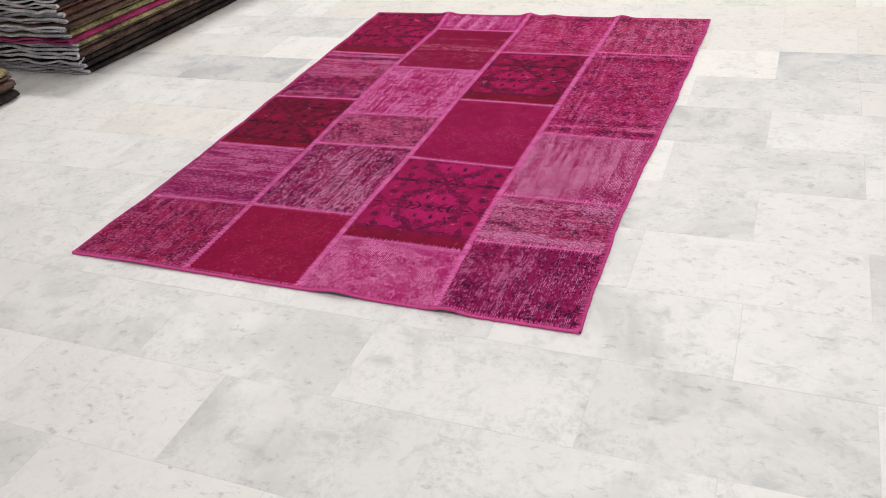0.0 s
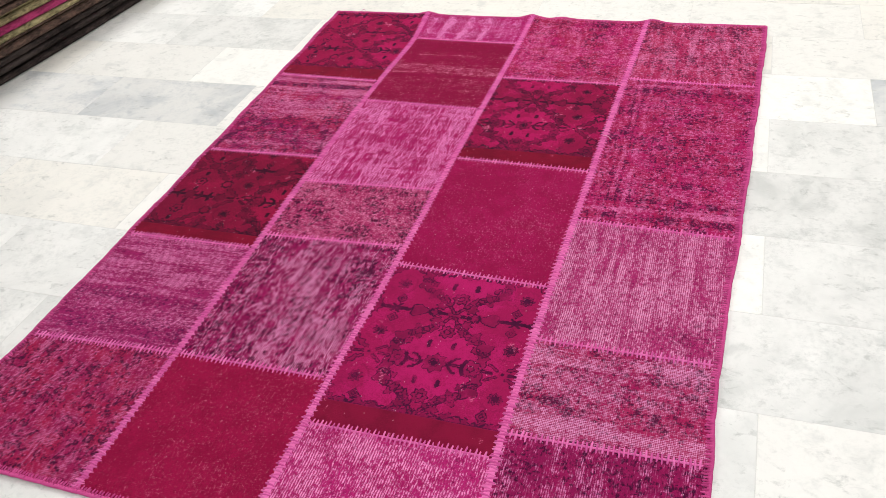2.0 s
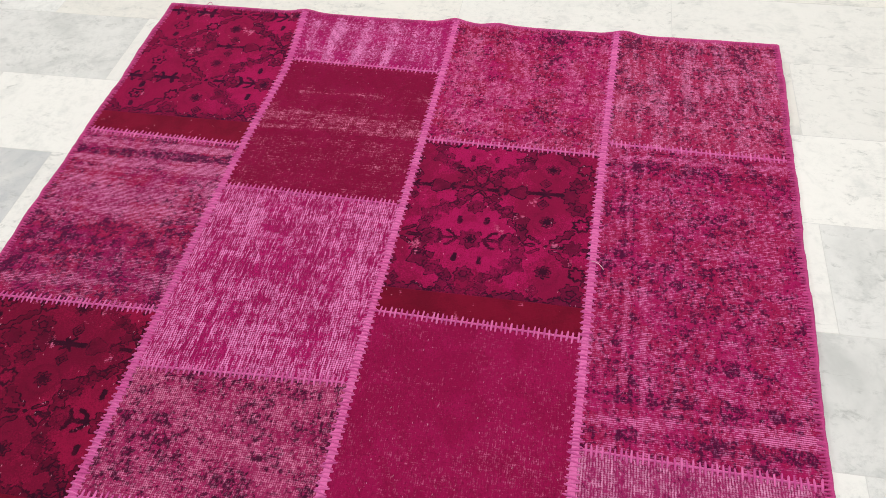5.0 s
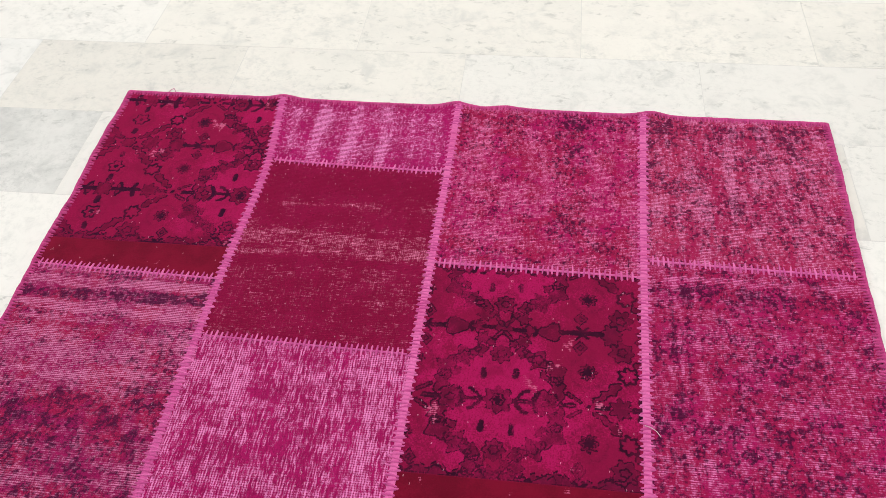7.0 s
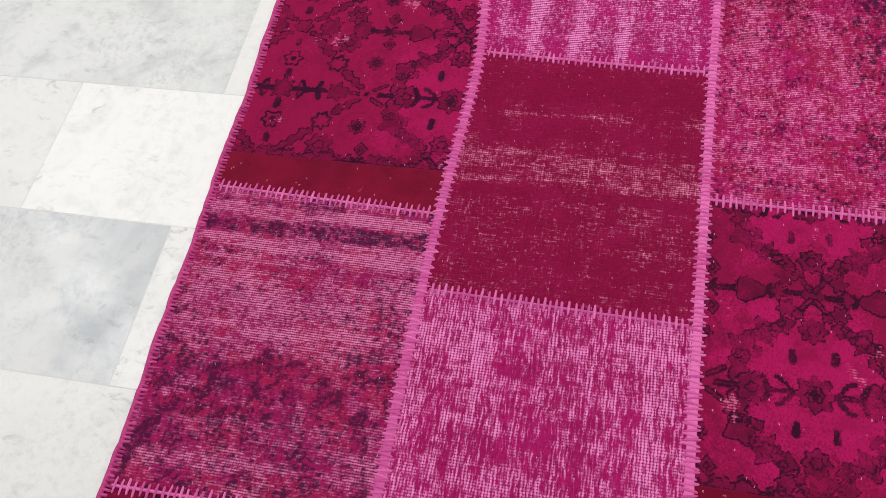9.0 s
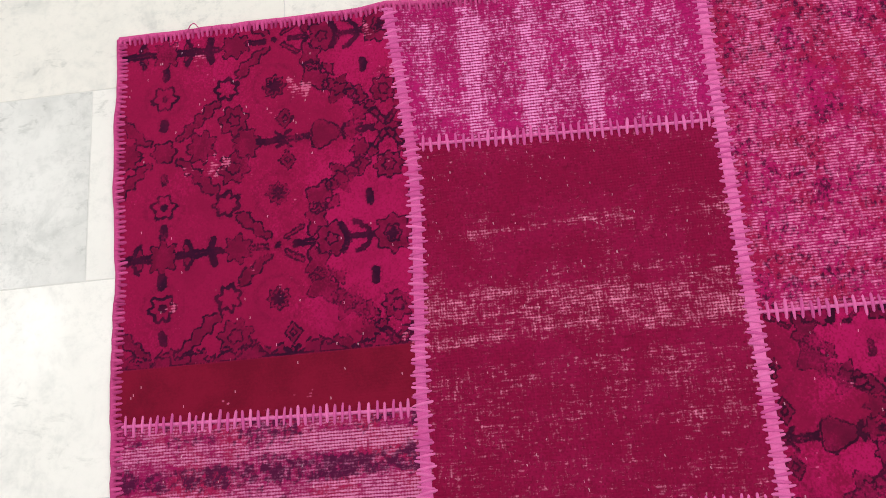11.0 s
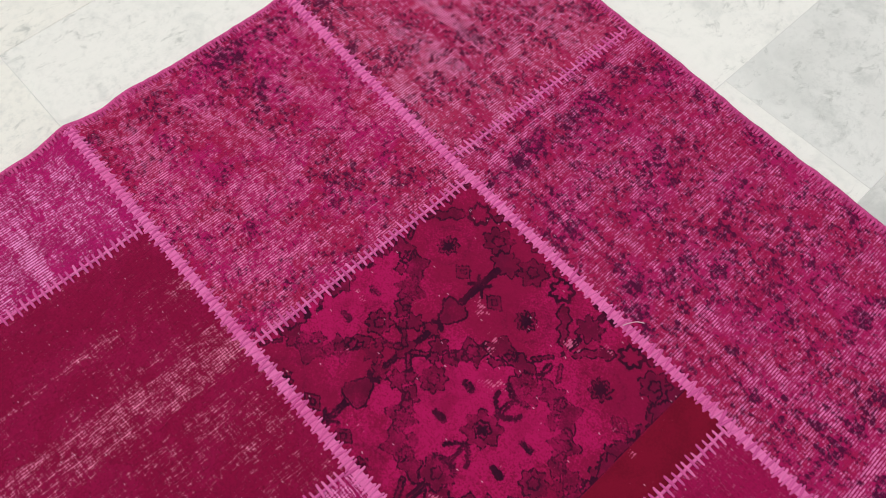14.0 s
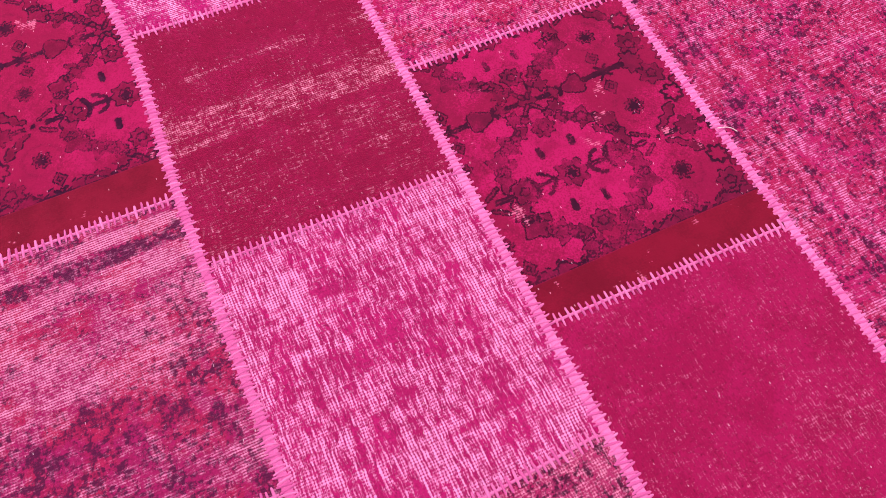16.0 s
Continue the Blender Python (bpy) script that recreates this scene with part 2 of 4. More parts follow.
def floral_pile(name, seed, bright, deep, fill, line, band_colour):
    """Pile with the old floral drawing: the drawing comes from the mesh attribute 'drawing'
    (red: outlines, green: filled leaves and flowers, blue: plain border band, alpha: ground of the medallions)."""
    s = Shade(name, 0.93, 0.12)
    p = s.vec("ADD", s.place(), (seed * 3.7, seed * 1.9, seed))
    drawing = s.node("ShaderNodeAttribute", attribute_name="drawing")
    d = s.node("ShaderNodeSeparateColor", drawing.outputs["Color"]).outputs
    x, y, _ = s.split(p)
    knot = s.white(s.vec("SNAP", p, (0.0022, 0.0026, 1.0)))
    fine = s.noise(p, 300.0, 2.0)
    low = s.noise(p, 7.0, 4.0, 0.6, 0.5)
    half = lambda v: s.math("SUBTRACT", v, 0.5)
    col = s.mix(s.step(s.add(low, s.mul(half(fine), 0.45), s.mul(half(knot), 0.12), s.mul(half(drawing.outputs["Alpha"]), -0.34)), 0.40, 0.68), bright, deep)
    deeper = tuple(c * 0.72 for c in deep[:3]) + (1.0,)
    col = s.mix(s.step(s.add(s.mul(fine, 0.6), s.mul(knot, 0.4)), 0.35, 0.9, 0.0, 0.55), col, deeper)
    col = s.mix(s.step(s.noise(s.vec("ADD", p, (2.0, 5.0, 0.0)), 11.0, 4.0, 0.65), 0.46, 0.70, 0.0, 0.6), col, deeper)
    inside = s.mul(s.step(s.add(d[1], s.mul(half(knot), 0.16), s.mul(half(fine), 0.25)), 0.12, 0.80), s.step(s.noise(p, 45.0, 3.0), 0.32, 0.62, 0.50, 0.95))
    col = s.mix(inside, col, s.mix(s.step(s.noise(p, 32.0, 2.0), 0.35, 0.65), fill, tuple(c * 0.8 for c in fill[:3]) + (1.0,)))
    drawn = s.mul(s.step(s.add(d[0], s.mul(half(knot), 0.30), s.mul(half(fine), 0.35)), 0.12, 0.85), s.step(s.noise(p, 26.0, 3.0), 0.3, 0.6, 0.75, 0.98))
    col = s.mix(drawn, col, line)
    col = s.mix(d[2], col, s.mix(s.step(s.add(s.noise(p, 14.0, 3.0), s.mul(half(fine), 0.3)), 0.35, 0.7), band_colour, tuple(c * 0.72 for c in band_colour[:3]) + (1.0,)))
    row, row_along = threads(s, y, x, p, 0.0042, 90.0, 0.4)
    bald = s.step(s.noise(s.vec("MULTIPLY", p, (16.0, 11.0, 1.0)), 1.0, 4.0, 0.65), 0.52, 0.80)
    f = s.step(s.add(s.mul(bald, 0.55), s.mul(row_along, 0.85), s.mul(row, 0.15), s.mul(fine, 0.15)), 0.86, 1.02)
    col = s.mix(s.mul(f, 0.75), col, lin(212, 104, 146))
    bright_dot = s.step(s.white(s.vec("SNAP", s.vec("ADD", p, s.vec("MULTIPLY", s.node("ShaderNodeCombineXYZ", fine, low, 0.0).outputs[0], (0.003, 0.003, 0.0))), (0.0013, 0.0034, 1.0))), 0.9988, 0.9990)
    col = s.mix(s.mul(bright_dot, 0.5), col, lin(238, 190, 210))
    return s.finish(col, s.add(fine, s.mul(drawn, -0.9), s.mul(row, 0.15)), 0.0013, 0.5)


# ---- building helpers ----
def mesh_of(name, verts, faces, material=None, smooth=False):
    me = bpy.data.meshes.new(name)
    me.from_pydata(verts, [], faces)
    if smooth:
        me.polygons.foreach_set("use_smooth", [True] * len(me.polygons))
    if material:
        me.materials.append(material)
    me.update()
    return me


def part(name, me, parent, label=""):
    """A mesh in world coordinates as a part of a thing that stands at parent."""
    ob = new(name, me)
    ob.parent = parent
    where = parent.location.copy()
    if parent.parent:
        where += parent.parent.location
    ob.location = -where
    return tagged(ob, label)


def box_data(x0, x1, y0, y1, z0, z1):
    v = [(x, y, z) for z in (z0, z1) for y in (y0, y1) for x in (x0, x1)]
    f = [(0, 2, 3, 1), (4, 5, 7, 6), (0, 1, 5, 4), (2, 6, 7, 3), (0, 4, 6, 2), (1, 3, 7, 5)]
    return v, f


def slab_structure(name, x0, x1, y0, y1, z0, z1, material, label, category):
    v, f = box_data(x0, x1, y0, y1, z0, z1)
    return tagged(new(name, mesh_of(name, v, f, material)), label, category, kind="structure")


# ---- the room ----
X0, X1, Y0, Y1, ZC = -4.2, 3.8, -3.2, 5.6, 3.1
slab_structure("wall_west", X0 - 0.2, X0, Y0, Y1, 0, ZC, WALL_PAINT, "plain cream painted shop wall", "wall")
slab_structure("wall_east", X1, X1 + 0.2, Y0, Y1, 0, ZC, WALL_PAINT, "plain cream painted shop wall", "wall")
slab_structure("wall_south", X0 - 0.2, X1 + 0.2, Y0 - 0.2, Y0, 0, ZC, WALL_PAINT, "plain cream painted shop wall", "wall")
slab_structure("wall_north", X0 - 0.2, X1 + 0.2, Y1, Y1 + 0.2, 0, ZC, WALL_PAINT, "plain cream painted shop wall", "wall")
slab_structure("ceiling", X0 - 0.2, X1 + 0.2, Y0 - 0.2, Y1 + 0.2, ZC, ZC + 0.15, CEILING_PAINT, "plain white painted ceiling", "ceiling")
floor = slab_structure("floor", X0, X1, Y0, Y1, -0.05, -0.0004, GROUT, "white and grey marble slab floor in half bond", "floor")


# ---- the patchwork rug: its plan ----
def curve(ys, xs):
    """A smooth line x(y) through a few places."""
    ys, xs = np.array(ys), np.array(xs)

    def at(y):
        y = np.asarray(y, float)
        i = np.clip(np.searchsorted(ys, y) - 1, 0, len(ys) - 2)
        t = np.clip((y - ys[i]) / (ys[i + 1] - ys[i]), 0, 1)
        m = np.gradient(xs, ys)
        h = ys[i + 1] - ys[i]
        return ((2 * t**3 - 3 * t**2 + 1) * xs[i] + (t**3 - 2 * t**2 + t) * h * m[i]
                + (-2 * t**3 + 3 * t**2) * xs[i + 1] + (t**3 - t**2) * h * m[i + 1])
    return at


LONG = [
    curve([0.0, 0.40, 0.80, 1.30, 1.82, 2.41], [-0.866, -0.848, -0.846, -0.852, -0.858, -0.868]),
    curve([0.0, 0.40, 0.88, 1.30, 1.80, 2.16, 2.41], [-0.414, -0.420, -0.430, -0.437, -0.438, -0.427, -0.447]),
    curve([0.0, 0.40, 0.90, 1.35, 1.90, 2.41], [-0.008, -0.012, -0.004, -0.006, -0.001, 0.005]),
    curve([0.0, 0.35, 0.80, 1.30, 1.90, 2.41], [0.431, 0.414, 0.415, 0.424, 0.438, 0.455]),
    curve([0.0, 0.36, 0.64, 1.09, 1.92, 2.41], [0.832, 0.826, 0.826, 0.846, 0.874, 0.888]),
]
STRAIGHT = LONG[0], LONG[4]
LONG[0] = lambda y: STRAIGHT[0](y) + 0.0018 * np.sin(19.0 * np.asarray(y) + 0.6) + 0.0007 * np.sin(57.0 * np.asarray(y) + np.sin(9.0 * np.asarray(y)))
LONG[4] = lambda y: STRAIGHT[1](y) + 0.0016 * np.sin(17.0 * np.asarray(y) + 2.1) + 0.0007 * np.sin(52.0 * np.asarray(y) + np.sin(8.0 * np.asarray(y)))
CROSS = [  # heights along the rug of the cross seams of each column: at its left and right long line
    [(0.383, 0.402), (0.808, 0.816), (1.276, 1.286), (1.816, 1.805)],
    [(0.405, 0.411), (0.880, 0.898), (1.152, 1.174), (1.662, 1.654), (2.174, 2.159)],
    [(0.281, 0.285), (0.828, 0.816), (1.350, 1.338), (1.888, 1.881)],
    [(0.352, 0.363), (0.633, 0.634), (1.100, 1.090), (1.928, 1.918)],
]
NEAR, FAR, THICK = 0.002, 2.395, 0.007
FAR_AT = [2.405, 2.400, 2.397, 2.394, 2.391]  # the far edge at each long line


def lift(x, y):
    """Height of the rug's underside: flat, but for small waves at both ends."""
    z = np.zeros_like(np.asarray(x, float) + np.asarray(y, float))
    for bx, a, w in ((-0.445, 0.011, 0.035), (0.0, 0.014, 0.036), (0.125, 0.007, 0.035), (0.475, 0.012, 0.040)):
        z = z + a * np.exp(-((x - bx) / w) ** 2) * np.exp(-((y - FAR) / 0.16) ** 2)
    for bx, a, w in ((0.125, 0.011, 0.055), (0.470, 0.012, 0.045), (-0.62, 0.003, 0.08)):
        z = z + a * np.exp(-((x - bx) / w) ** 2) * np.exp(-((y - NEAR) / 0.12) ** 2)
    z = z + 0.0012 * (1 + np.sin(9.0 * x + 4 * np.sin(3.1 * y)) * np.sin(6.3 * y + 1.7))
    return z


def column_place(c, u, y):
    xl, xr = LONG[c](y), LONG[c + 1](y)
    return xl + u * (xr - xl)


def patch_grid(c, low, high, cell):
    """Points of one patch between two long lines and two cross lines."""
    w, h = 0.44, high[0] - low[0]
    nu, nv = max(4, round(w / cell)), max(4, round(h / cell))
    u, v = np.meshgrid(np.linspace(0, 1, nu + 1), np.linspace(0, 1, nv + 1))
    yb, yt = low[0] + u * (low[1] - low[0]), high[0] + u * (high[1] - high[0])
    y = yb + v * (yt - yb)
    x = column_place(c, u, y)
    rim = np.minimum(np.minimum(u, 1 - u) * w, np.minimum(v, 1 - v) * h)
    z = lift(x, y) + THICK - 0.0022 * np.exp(-((rim / 0.010) ** 2))
    return x, y, z, u, v


def patch_mesh(name, c, low, high, cell, material):
    x, y, z, u, v = patch_grid(c, low, high, cell)
    ny, nx = x.shape
    co = np.stack([x, y, z], -1).reshape(-1, 3)
    i = np.arange(ny * nx).reshape(ny, nx)
    quads = np.stack([i[:-1, :-1], i[:-1, 1:], i[1:, 1:], i[1:, :-1]], -1).reshape(-1, 4)
    ring = np.concatenate([i[0, :-1], i[:-1, -1], i[-1, :0:-1], i[:0:-1, 0]])
    low_rim = co[ring] - (0, 0, THICK - 0.0015)
    j = len(co) + np.arange(len(ring))
    skirt = np.stack([ring, j, np.roll(j, -1), np.roll(ring, -1)], -1)
    co, quads = np.concatenate([co, low_rim]), np.concatenate([quads, skirt])
    me = bpy.data.meshes.new(name)
    me.vertices.add(len(co))
    me.vertices.foreach_set("co", co.ravel())
    me.loops.add(quads.size)
    me.loops.foreach_set("vertex_index", quads.ravel())
    me.polygons.add(len(quads))
    me.polygons.foreach_set("loop_start", np.arange(0, quads.size, 4))
    me.polygons.foreach_set("use_smooth", np.ones(len(quads), bool))
    me.update(calc_edges=True)
    me.validate()
    me.materials.append(material)
    return me, co


# ---- the drawing on the patches ----
def fold(a, period):
    """Mirror repeat of a coordinate into 0..period."""
    b = np.mod(a, 2 * period)
    return np.where(b > period, 2 * period - b, b)


def hashed(i, j, seed):
    """A random number between 0 and 1 for each cell."""
    v = np.sin(i * 127.1 + j * 311.7 + seed * 74.7) * 43758.5453
    return v - np.floor(v)


def ragged(x, y, cell, seed):
    """Smooth random numbers between -1 and 1 on a grid of cells."""
    i, j = np.floor(x / cell), np.floor(y / cell)
    u, v = x / cell - i, y / cell - j
    u, v = u * u * (3 - 2 * u), v * v * (3 - 2 * v)
    low = hashed(i, j, seed) * (1 - u) + hashed(i + 1, j, seed) * u
    high = hashed(i, j + 1, seed) * (1 - u) + hashed(i + 1, j + 1, seed) * u
    return 2 * (low * (1 - v) + high * v) - 1


def clouds(x, y, cx, cy, seed, octaves=4, rough=0.6):
    """Layered random numbers about 0, of that grain along x and along y."""
    total, size, amp = 0.0, 0.0, 1.0
    for k in range(octaves):
        total = total + amp * ragged(x / cx * 2.1**k + 17.3 * k, y / cy * 2.1**k + 5.1 * k, 1.0, seed + 13 * k)
        size, amp = size + amp * amp, amp * rough
    return total / math.sqrt(size) * 1.6


def rosette(x, y, cx, cy, r, petals, turn=0.0, scallop=0.13):
    """Distance to a scalloped flower, below 0 inside."""
    dx, dy = x - cx, y - cy
    return np.hypot(dx, dy) - r * (1 + scallop * np.cos(petals * np.arctan2(dy, dx) + turn))


def stem(x, y, ax, ay, bx, by, wide):
    lx, ly = bx - ax, by - ay
    t = np.clip(((x - ax) * lx + (y - ay) * ly) / (lx * lx + ly * ly), 0, 1)
    return np.hypot(x - ax - t * lx, y - ay - t * ly) - wide


def leafy(x, y, ax, ay, bx, by, wide_a, wide_b, teeth, seed):
    """Distance to a saw-edged, leafy stretch of vine from a to b."""
    lx, ly = bx - ax, by - ay
    t = np.clip(((x - ax) * lx + (y - ay) * ly) / (lx * lx + ly * ly), 0, 1)
    side = (x - ax) * -ly + (y - ay) * lx
    wide = wide_a + (wide_b - wide_a) * t
    saw = np.where(side > 0, np.cos(teeth * 6.283 * t + seed), np.cos(teeth * 6.283 * t + seed + 2.0))
    return np.hypot(x - ax - t * lx, y - ay - t * ly) - wide * (1 + 0.32 * saw)


def bough(x, y, r, a0, a1, wide, teeth, seed):
    """Distance to a tapered, saw-edged bough on a circle about the medallion, from one angle to another."""
    a, far = np.arctan2(y, x), np.hypot(x, y)
    t = np.clip((a - a0) / (a1 - a0), 0, 1)
    mid = a0 + t * (a1 - a0)
    away = np.hypot(x - r * np.cos(mid), y - r * np.sin(mid))
    saw = np.where(far > r, np.cos(teeth * 6.283 * t + seed), np.cos(teeth * 6.283 * t + seed + 2.4))
    return away - wide * (0.30 + 0.62 * np.sin(np.pi * np.clip(0.1 + 0.85 * t, 0, 1))) * (1 + 0.30 * saw)


def diamond(x, y, cx, cy, r):
    return np.abs(x - cx) + np.abs(y - cy) * 0.8 - r


def arc(x, y, cx, cy, r, wide, mid, spread):
    """Distance to a thick arc about (cx, cy), round the angle mid."""
    dx, dy = x - cx, y - cy
    a = np.arctan2(dy, dx) - mid
    a = np.arctan2(np.sin(a), np.cos(a))
    return np.maximum(np.abs(np.hypot(dx, dy) - r) - wide, (np.abs(a) - spread) * r)


def floral_drawing(x, y, xa, ya, band_top, seed):
    """Outline, fill and border amounts of the lattice carpet: flower medallions in an ogee lattice of leafy vines."""
    wob = 0.0022 * np.sin(x * 31 + seed) * np.sin(y * 27 + 2 * seed)
    fx, fy = fold(x - xa + wob, 0.331), fold(y - ya + wob, 0.160)
    fx, fy = fx + 0.0016 * ragged(x, y, 0.006, seed), fy + 0.0016 * ragged(x, y, 0.006, seed + 7)
    fx, fy = np.round(fx / 0.0016) * 0.0016, np.round(fy / 0.0016) * 0.0016
    outlined = [  # scalloped flowers, buds and hearts: filled and outlined
        rosette(fx, fy, 0, 0, 0.027, 8), rosette(fx, fy, 0, 0, 0.013, 6), rosette(fx, fy, 0, 0.101, 0.020, 8), rosette(fx, fy, 0, 0.101, 0.009, 6),
        rosette(fx, fy, 0.087, 0.0, 0.024, 6, 1.5, 0.18), rosette(fx, fy, 0.087, 0.0, 0.009, 5), rosette(fx, fy, 0.222, 0.0, 0.020, 7, 0.5, 0.2),
        rosette(fx, fy, 0, 0.160, 0.018, 6, 0.0, 0.18), rosette(fx, fy, 0.050, 0.160, 0.013, 5, 0.4, 0.2), rosette(fx, fy, 0.092, 0.160, 0.021, 3, 3.1, 0.16),
        rosette(fx, fy, 0.206, 0.155, 0.019, 6, 0.0, 0.2), rosette(fx, fy, 0.163, 0.075, 0.016, 8, 0.0, 0.16), rosette(fx, fy, 0.163, 0.075, 0.006, 4),
        diamond(fx, fy, 0.147, 0.126, 0.014), diamond(fx, fy, 0.147, 0.126, 0.006),
        rosette(fx, fy, 0.226, 0.123, 0.023, 7, 1.0, 0.16), rosette(fx, fy, 0.226, 0.123, 0.010, 5), rosette(fx, fy, 0.275, 0.157, 0.020, 7, 0.3, 0.2),
        rosette(fx, fy, 0.331, 0.160, 0.018, 6), rosette(fx, fy, 0.331, 0.0, 0.022, 8, 0.0, 0.22), rosette(fx, fy, 0.294, 0.0, 0.013, 4, 0.8, 0.35),
        # the lattice: leafy boughs round the medallion, thin where they meet at the junctions
        bough(fx, fy, 0.112, 0.14, 0.46, 0.017, 1.6, 0.4), bough(fx, fy, 0.122, 0.42, 0.74, 0.020, 1.5, 2.2), bough(fx, fy, 0.114, 0.80, 1.08, 0.023, 1.4, 1.4),
        bough(fx, fy, 0.113, 1.06, 1.32, 0.013, 1.2, 0.2), rosette(fx, fy, 0.040, 0.133, 0.014, 6, 0.6, 0.2), rosette(fx, fy, 0.022, 0.126, 0.009, 5, 0.0, 0.2), bough(fx, fy, 0.098, 0.52, 0.70, 0.009, 1.0, 0.5),
        rosette(fx, fy, 0.068, 0.092, 0.011, 5, 0.4, 0.2), rosette(fx, fy, 0.106, 0.048, 0.009, 5, 1.4, 0.2), rosette(fx, fy, 0.046, 0.110, 0.007, 4, 0.0, 0.2),
        stem(fx, fy, 0.018, 0.134, 0.004, 0.152, 0.0050), stem(fx, fy, 0.128, 0.024, 0.150, 0.010, 0.0042),
        leafy(fx, fy, 0.178, 0.014, 0.216, 0.046, 0.006, 0.010, 2.2, 0.3), leafy(fx, fy, 0.256, 0.094, 0.306, 0.142, 0.010, 0.007, 3.4, 1.1),
    ]
    dark = [  # navy and black strokes
        arc(fx, fy, 0.051, 0, 0.018, 0.0030, math.pi, 1.25), stem(fx, fy, 0.045, 0.020, 0.053, 0.022, 0.0030),
        arc(fx, fy, 0.100, 0, 0.034, 0.0040, math.pi, 0.70), stem(fx, fy, 0.028, 0.0024, 0.068, 0.0024, 0.0017),
        stem(fx, fy, 0.112, 0.0026, 0.140, 0.0026, 0.0018), stem(fx, fy, 0.178, 0.0026, 0.200, 0.0026, 0.0020), stem(fx, fy, 0.163, 0, 0.164, 0, 0.0034),
        stem(fx, fy, 0.028, 0.051, 0.029, 0.065, 0.0046), stem(fx, fy, 0.020, 0.158, 0.044, 0.158, 0.0022), stem(fx, fy, 0.062, 0.150, 0.066, 0.158, 0.0026),
        stem(fx, fy, 0.114, 0.1575, 0.190, 0.1575, 0.0026), stem(fx, fy, 0.140, 0.146, 0.150, 0.156, 0.0024), stem(fx, fy, 0.160, 0.148, 0.150, 0.156, 0.0024),
        rosette(fx, fy, 0, 0, 0.007, 5, 0.0, 0.25), rosette(fx, fy, 0.163, 0.075, 0.009, 8, 0.0, 0.3),
        np.abs(rosette(fx, fy, 0.236, 0.070, 0.0160, 7, 0.4, 0.16)) - 0.0024, stem(fx, fy, 0.331, 0.030, 0.331, 0.040, 0.0062), stem(fx, fy, 0.331, 0.112, 0.331, 0.122, 0.0056),
        np.abs(rosette(fx, fy, 0.331, 0.073, 0.0170, 6, 0.8, 0.18)) - 0.0016, stem(fx, fy, 0.331, 0.073, 0.331, 0.074, 0.0046),
        stem(fx, fy, 0.246, 0.0026, 0.312, 0.0026, 0.0022), stem(fx, fy, 0.262, 0.0, 0.257, 0.018, 0.0046), stem(fx, fy, 0.290, 0.010, 0.296, 0.020, 0.0030),
    ]
    line, fill = np.zeros(len(x)), np.zeros(len(x))
    for d in outlined:
        line = np.maximum(line, np.clip(1.5 - np.abs(d + 0.001) / 0.0017, 0, 1) * 0.90)
        fill = np.maximum(fill, np.clip(0.5 - d / 0.002, 0, 1) * np.clip(0.62 - d / 0.045, 0, 0.80))
        fill = np.maximum(fill, 0.24 * np.clip(1.0 - d / 0.011, 0, 1))
    for cx, cy, r in ((0.163, 0.075, 0.033), (0.0, 0.101, 0.030), (0.331, 0.073, 0.030)):  # pale rings round the flowers
        ring = np.hypot(fx - cx, fy - cy)
        fill = np.maximum(fill, 0.40 * np.clip(1.3 - np.abs(ring - r) / 0.006, 0, 1))
    for d in dark:
        line = np.maximum(line, 1.08 * np.clip(0.80 - d / 0.0026, 0, 1))
        fill = np.maximum(fill, 0.42 * np.clip(1.0 - d / 0.010, 0, 1))
    wave = band_top + 0.012 + 0.009 * np.sin(x * 105 + seed) * np.sin(x * 47 + 1.0) + 0.003 * np.sign(np.sin(x * 330))
    straight = band_top - 0.002
    band = np.clip((straight - y) / 0.002 + 0.5, 0, 1)
    near_band = (y < wave) & (y >= straight)
    fill = np.where(near_band, np.maximum(fill, 0.75), fill)
    line = np.where((np.abs(y - wave) < 0.0018) | (np.abs(y - straight) < 0.0014), 0.9, line)
    worn = np.clip(0.92 + 0.30 * clouds(x, y, 0.04, 0.04, seed + 11, 2), 0.45, 1.0)
    line, fill = line * worn * (1 - band), fill * np.sqrt(worn) * (1 - band)
    middle = np.clip(1.6 - 1.2 * np.hypot(fx / 0.115, fy / 0.135) + 0.25 * clouds(x, y, 0.05, 0.05, seed + 19, 3), 0, 1)  # the medallion's own ground
    return np.stack([line, fill, band, middle], -1)


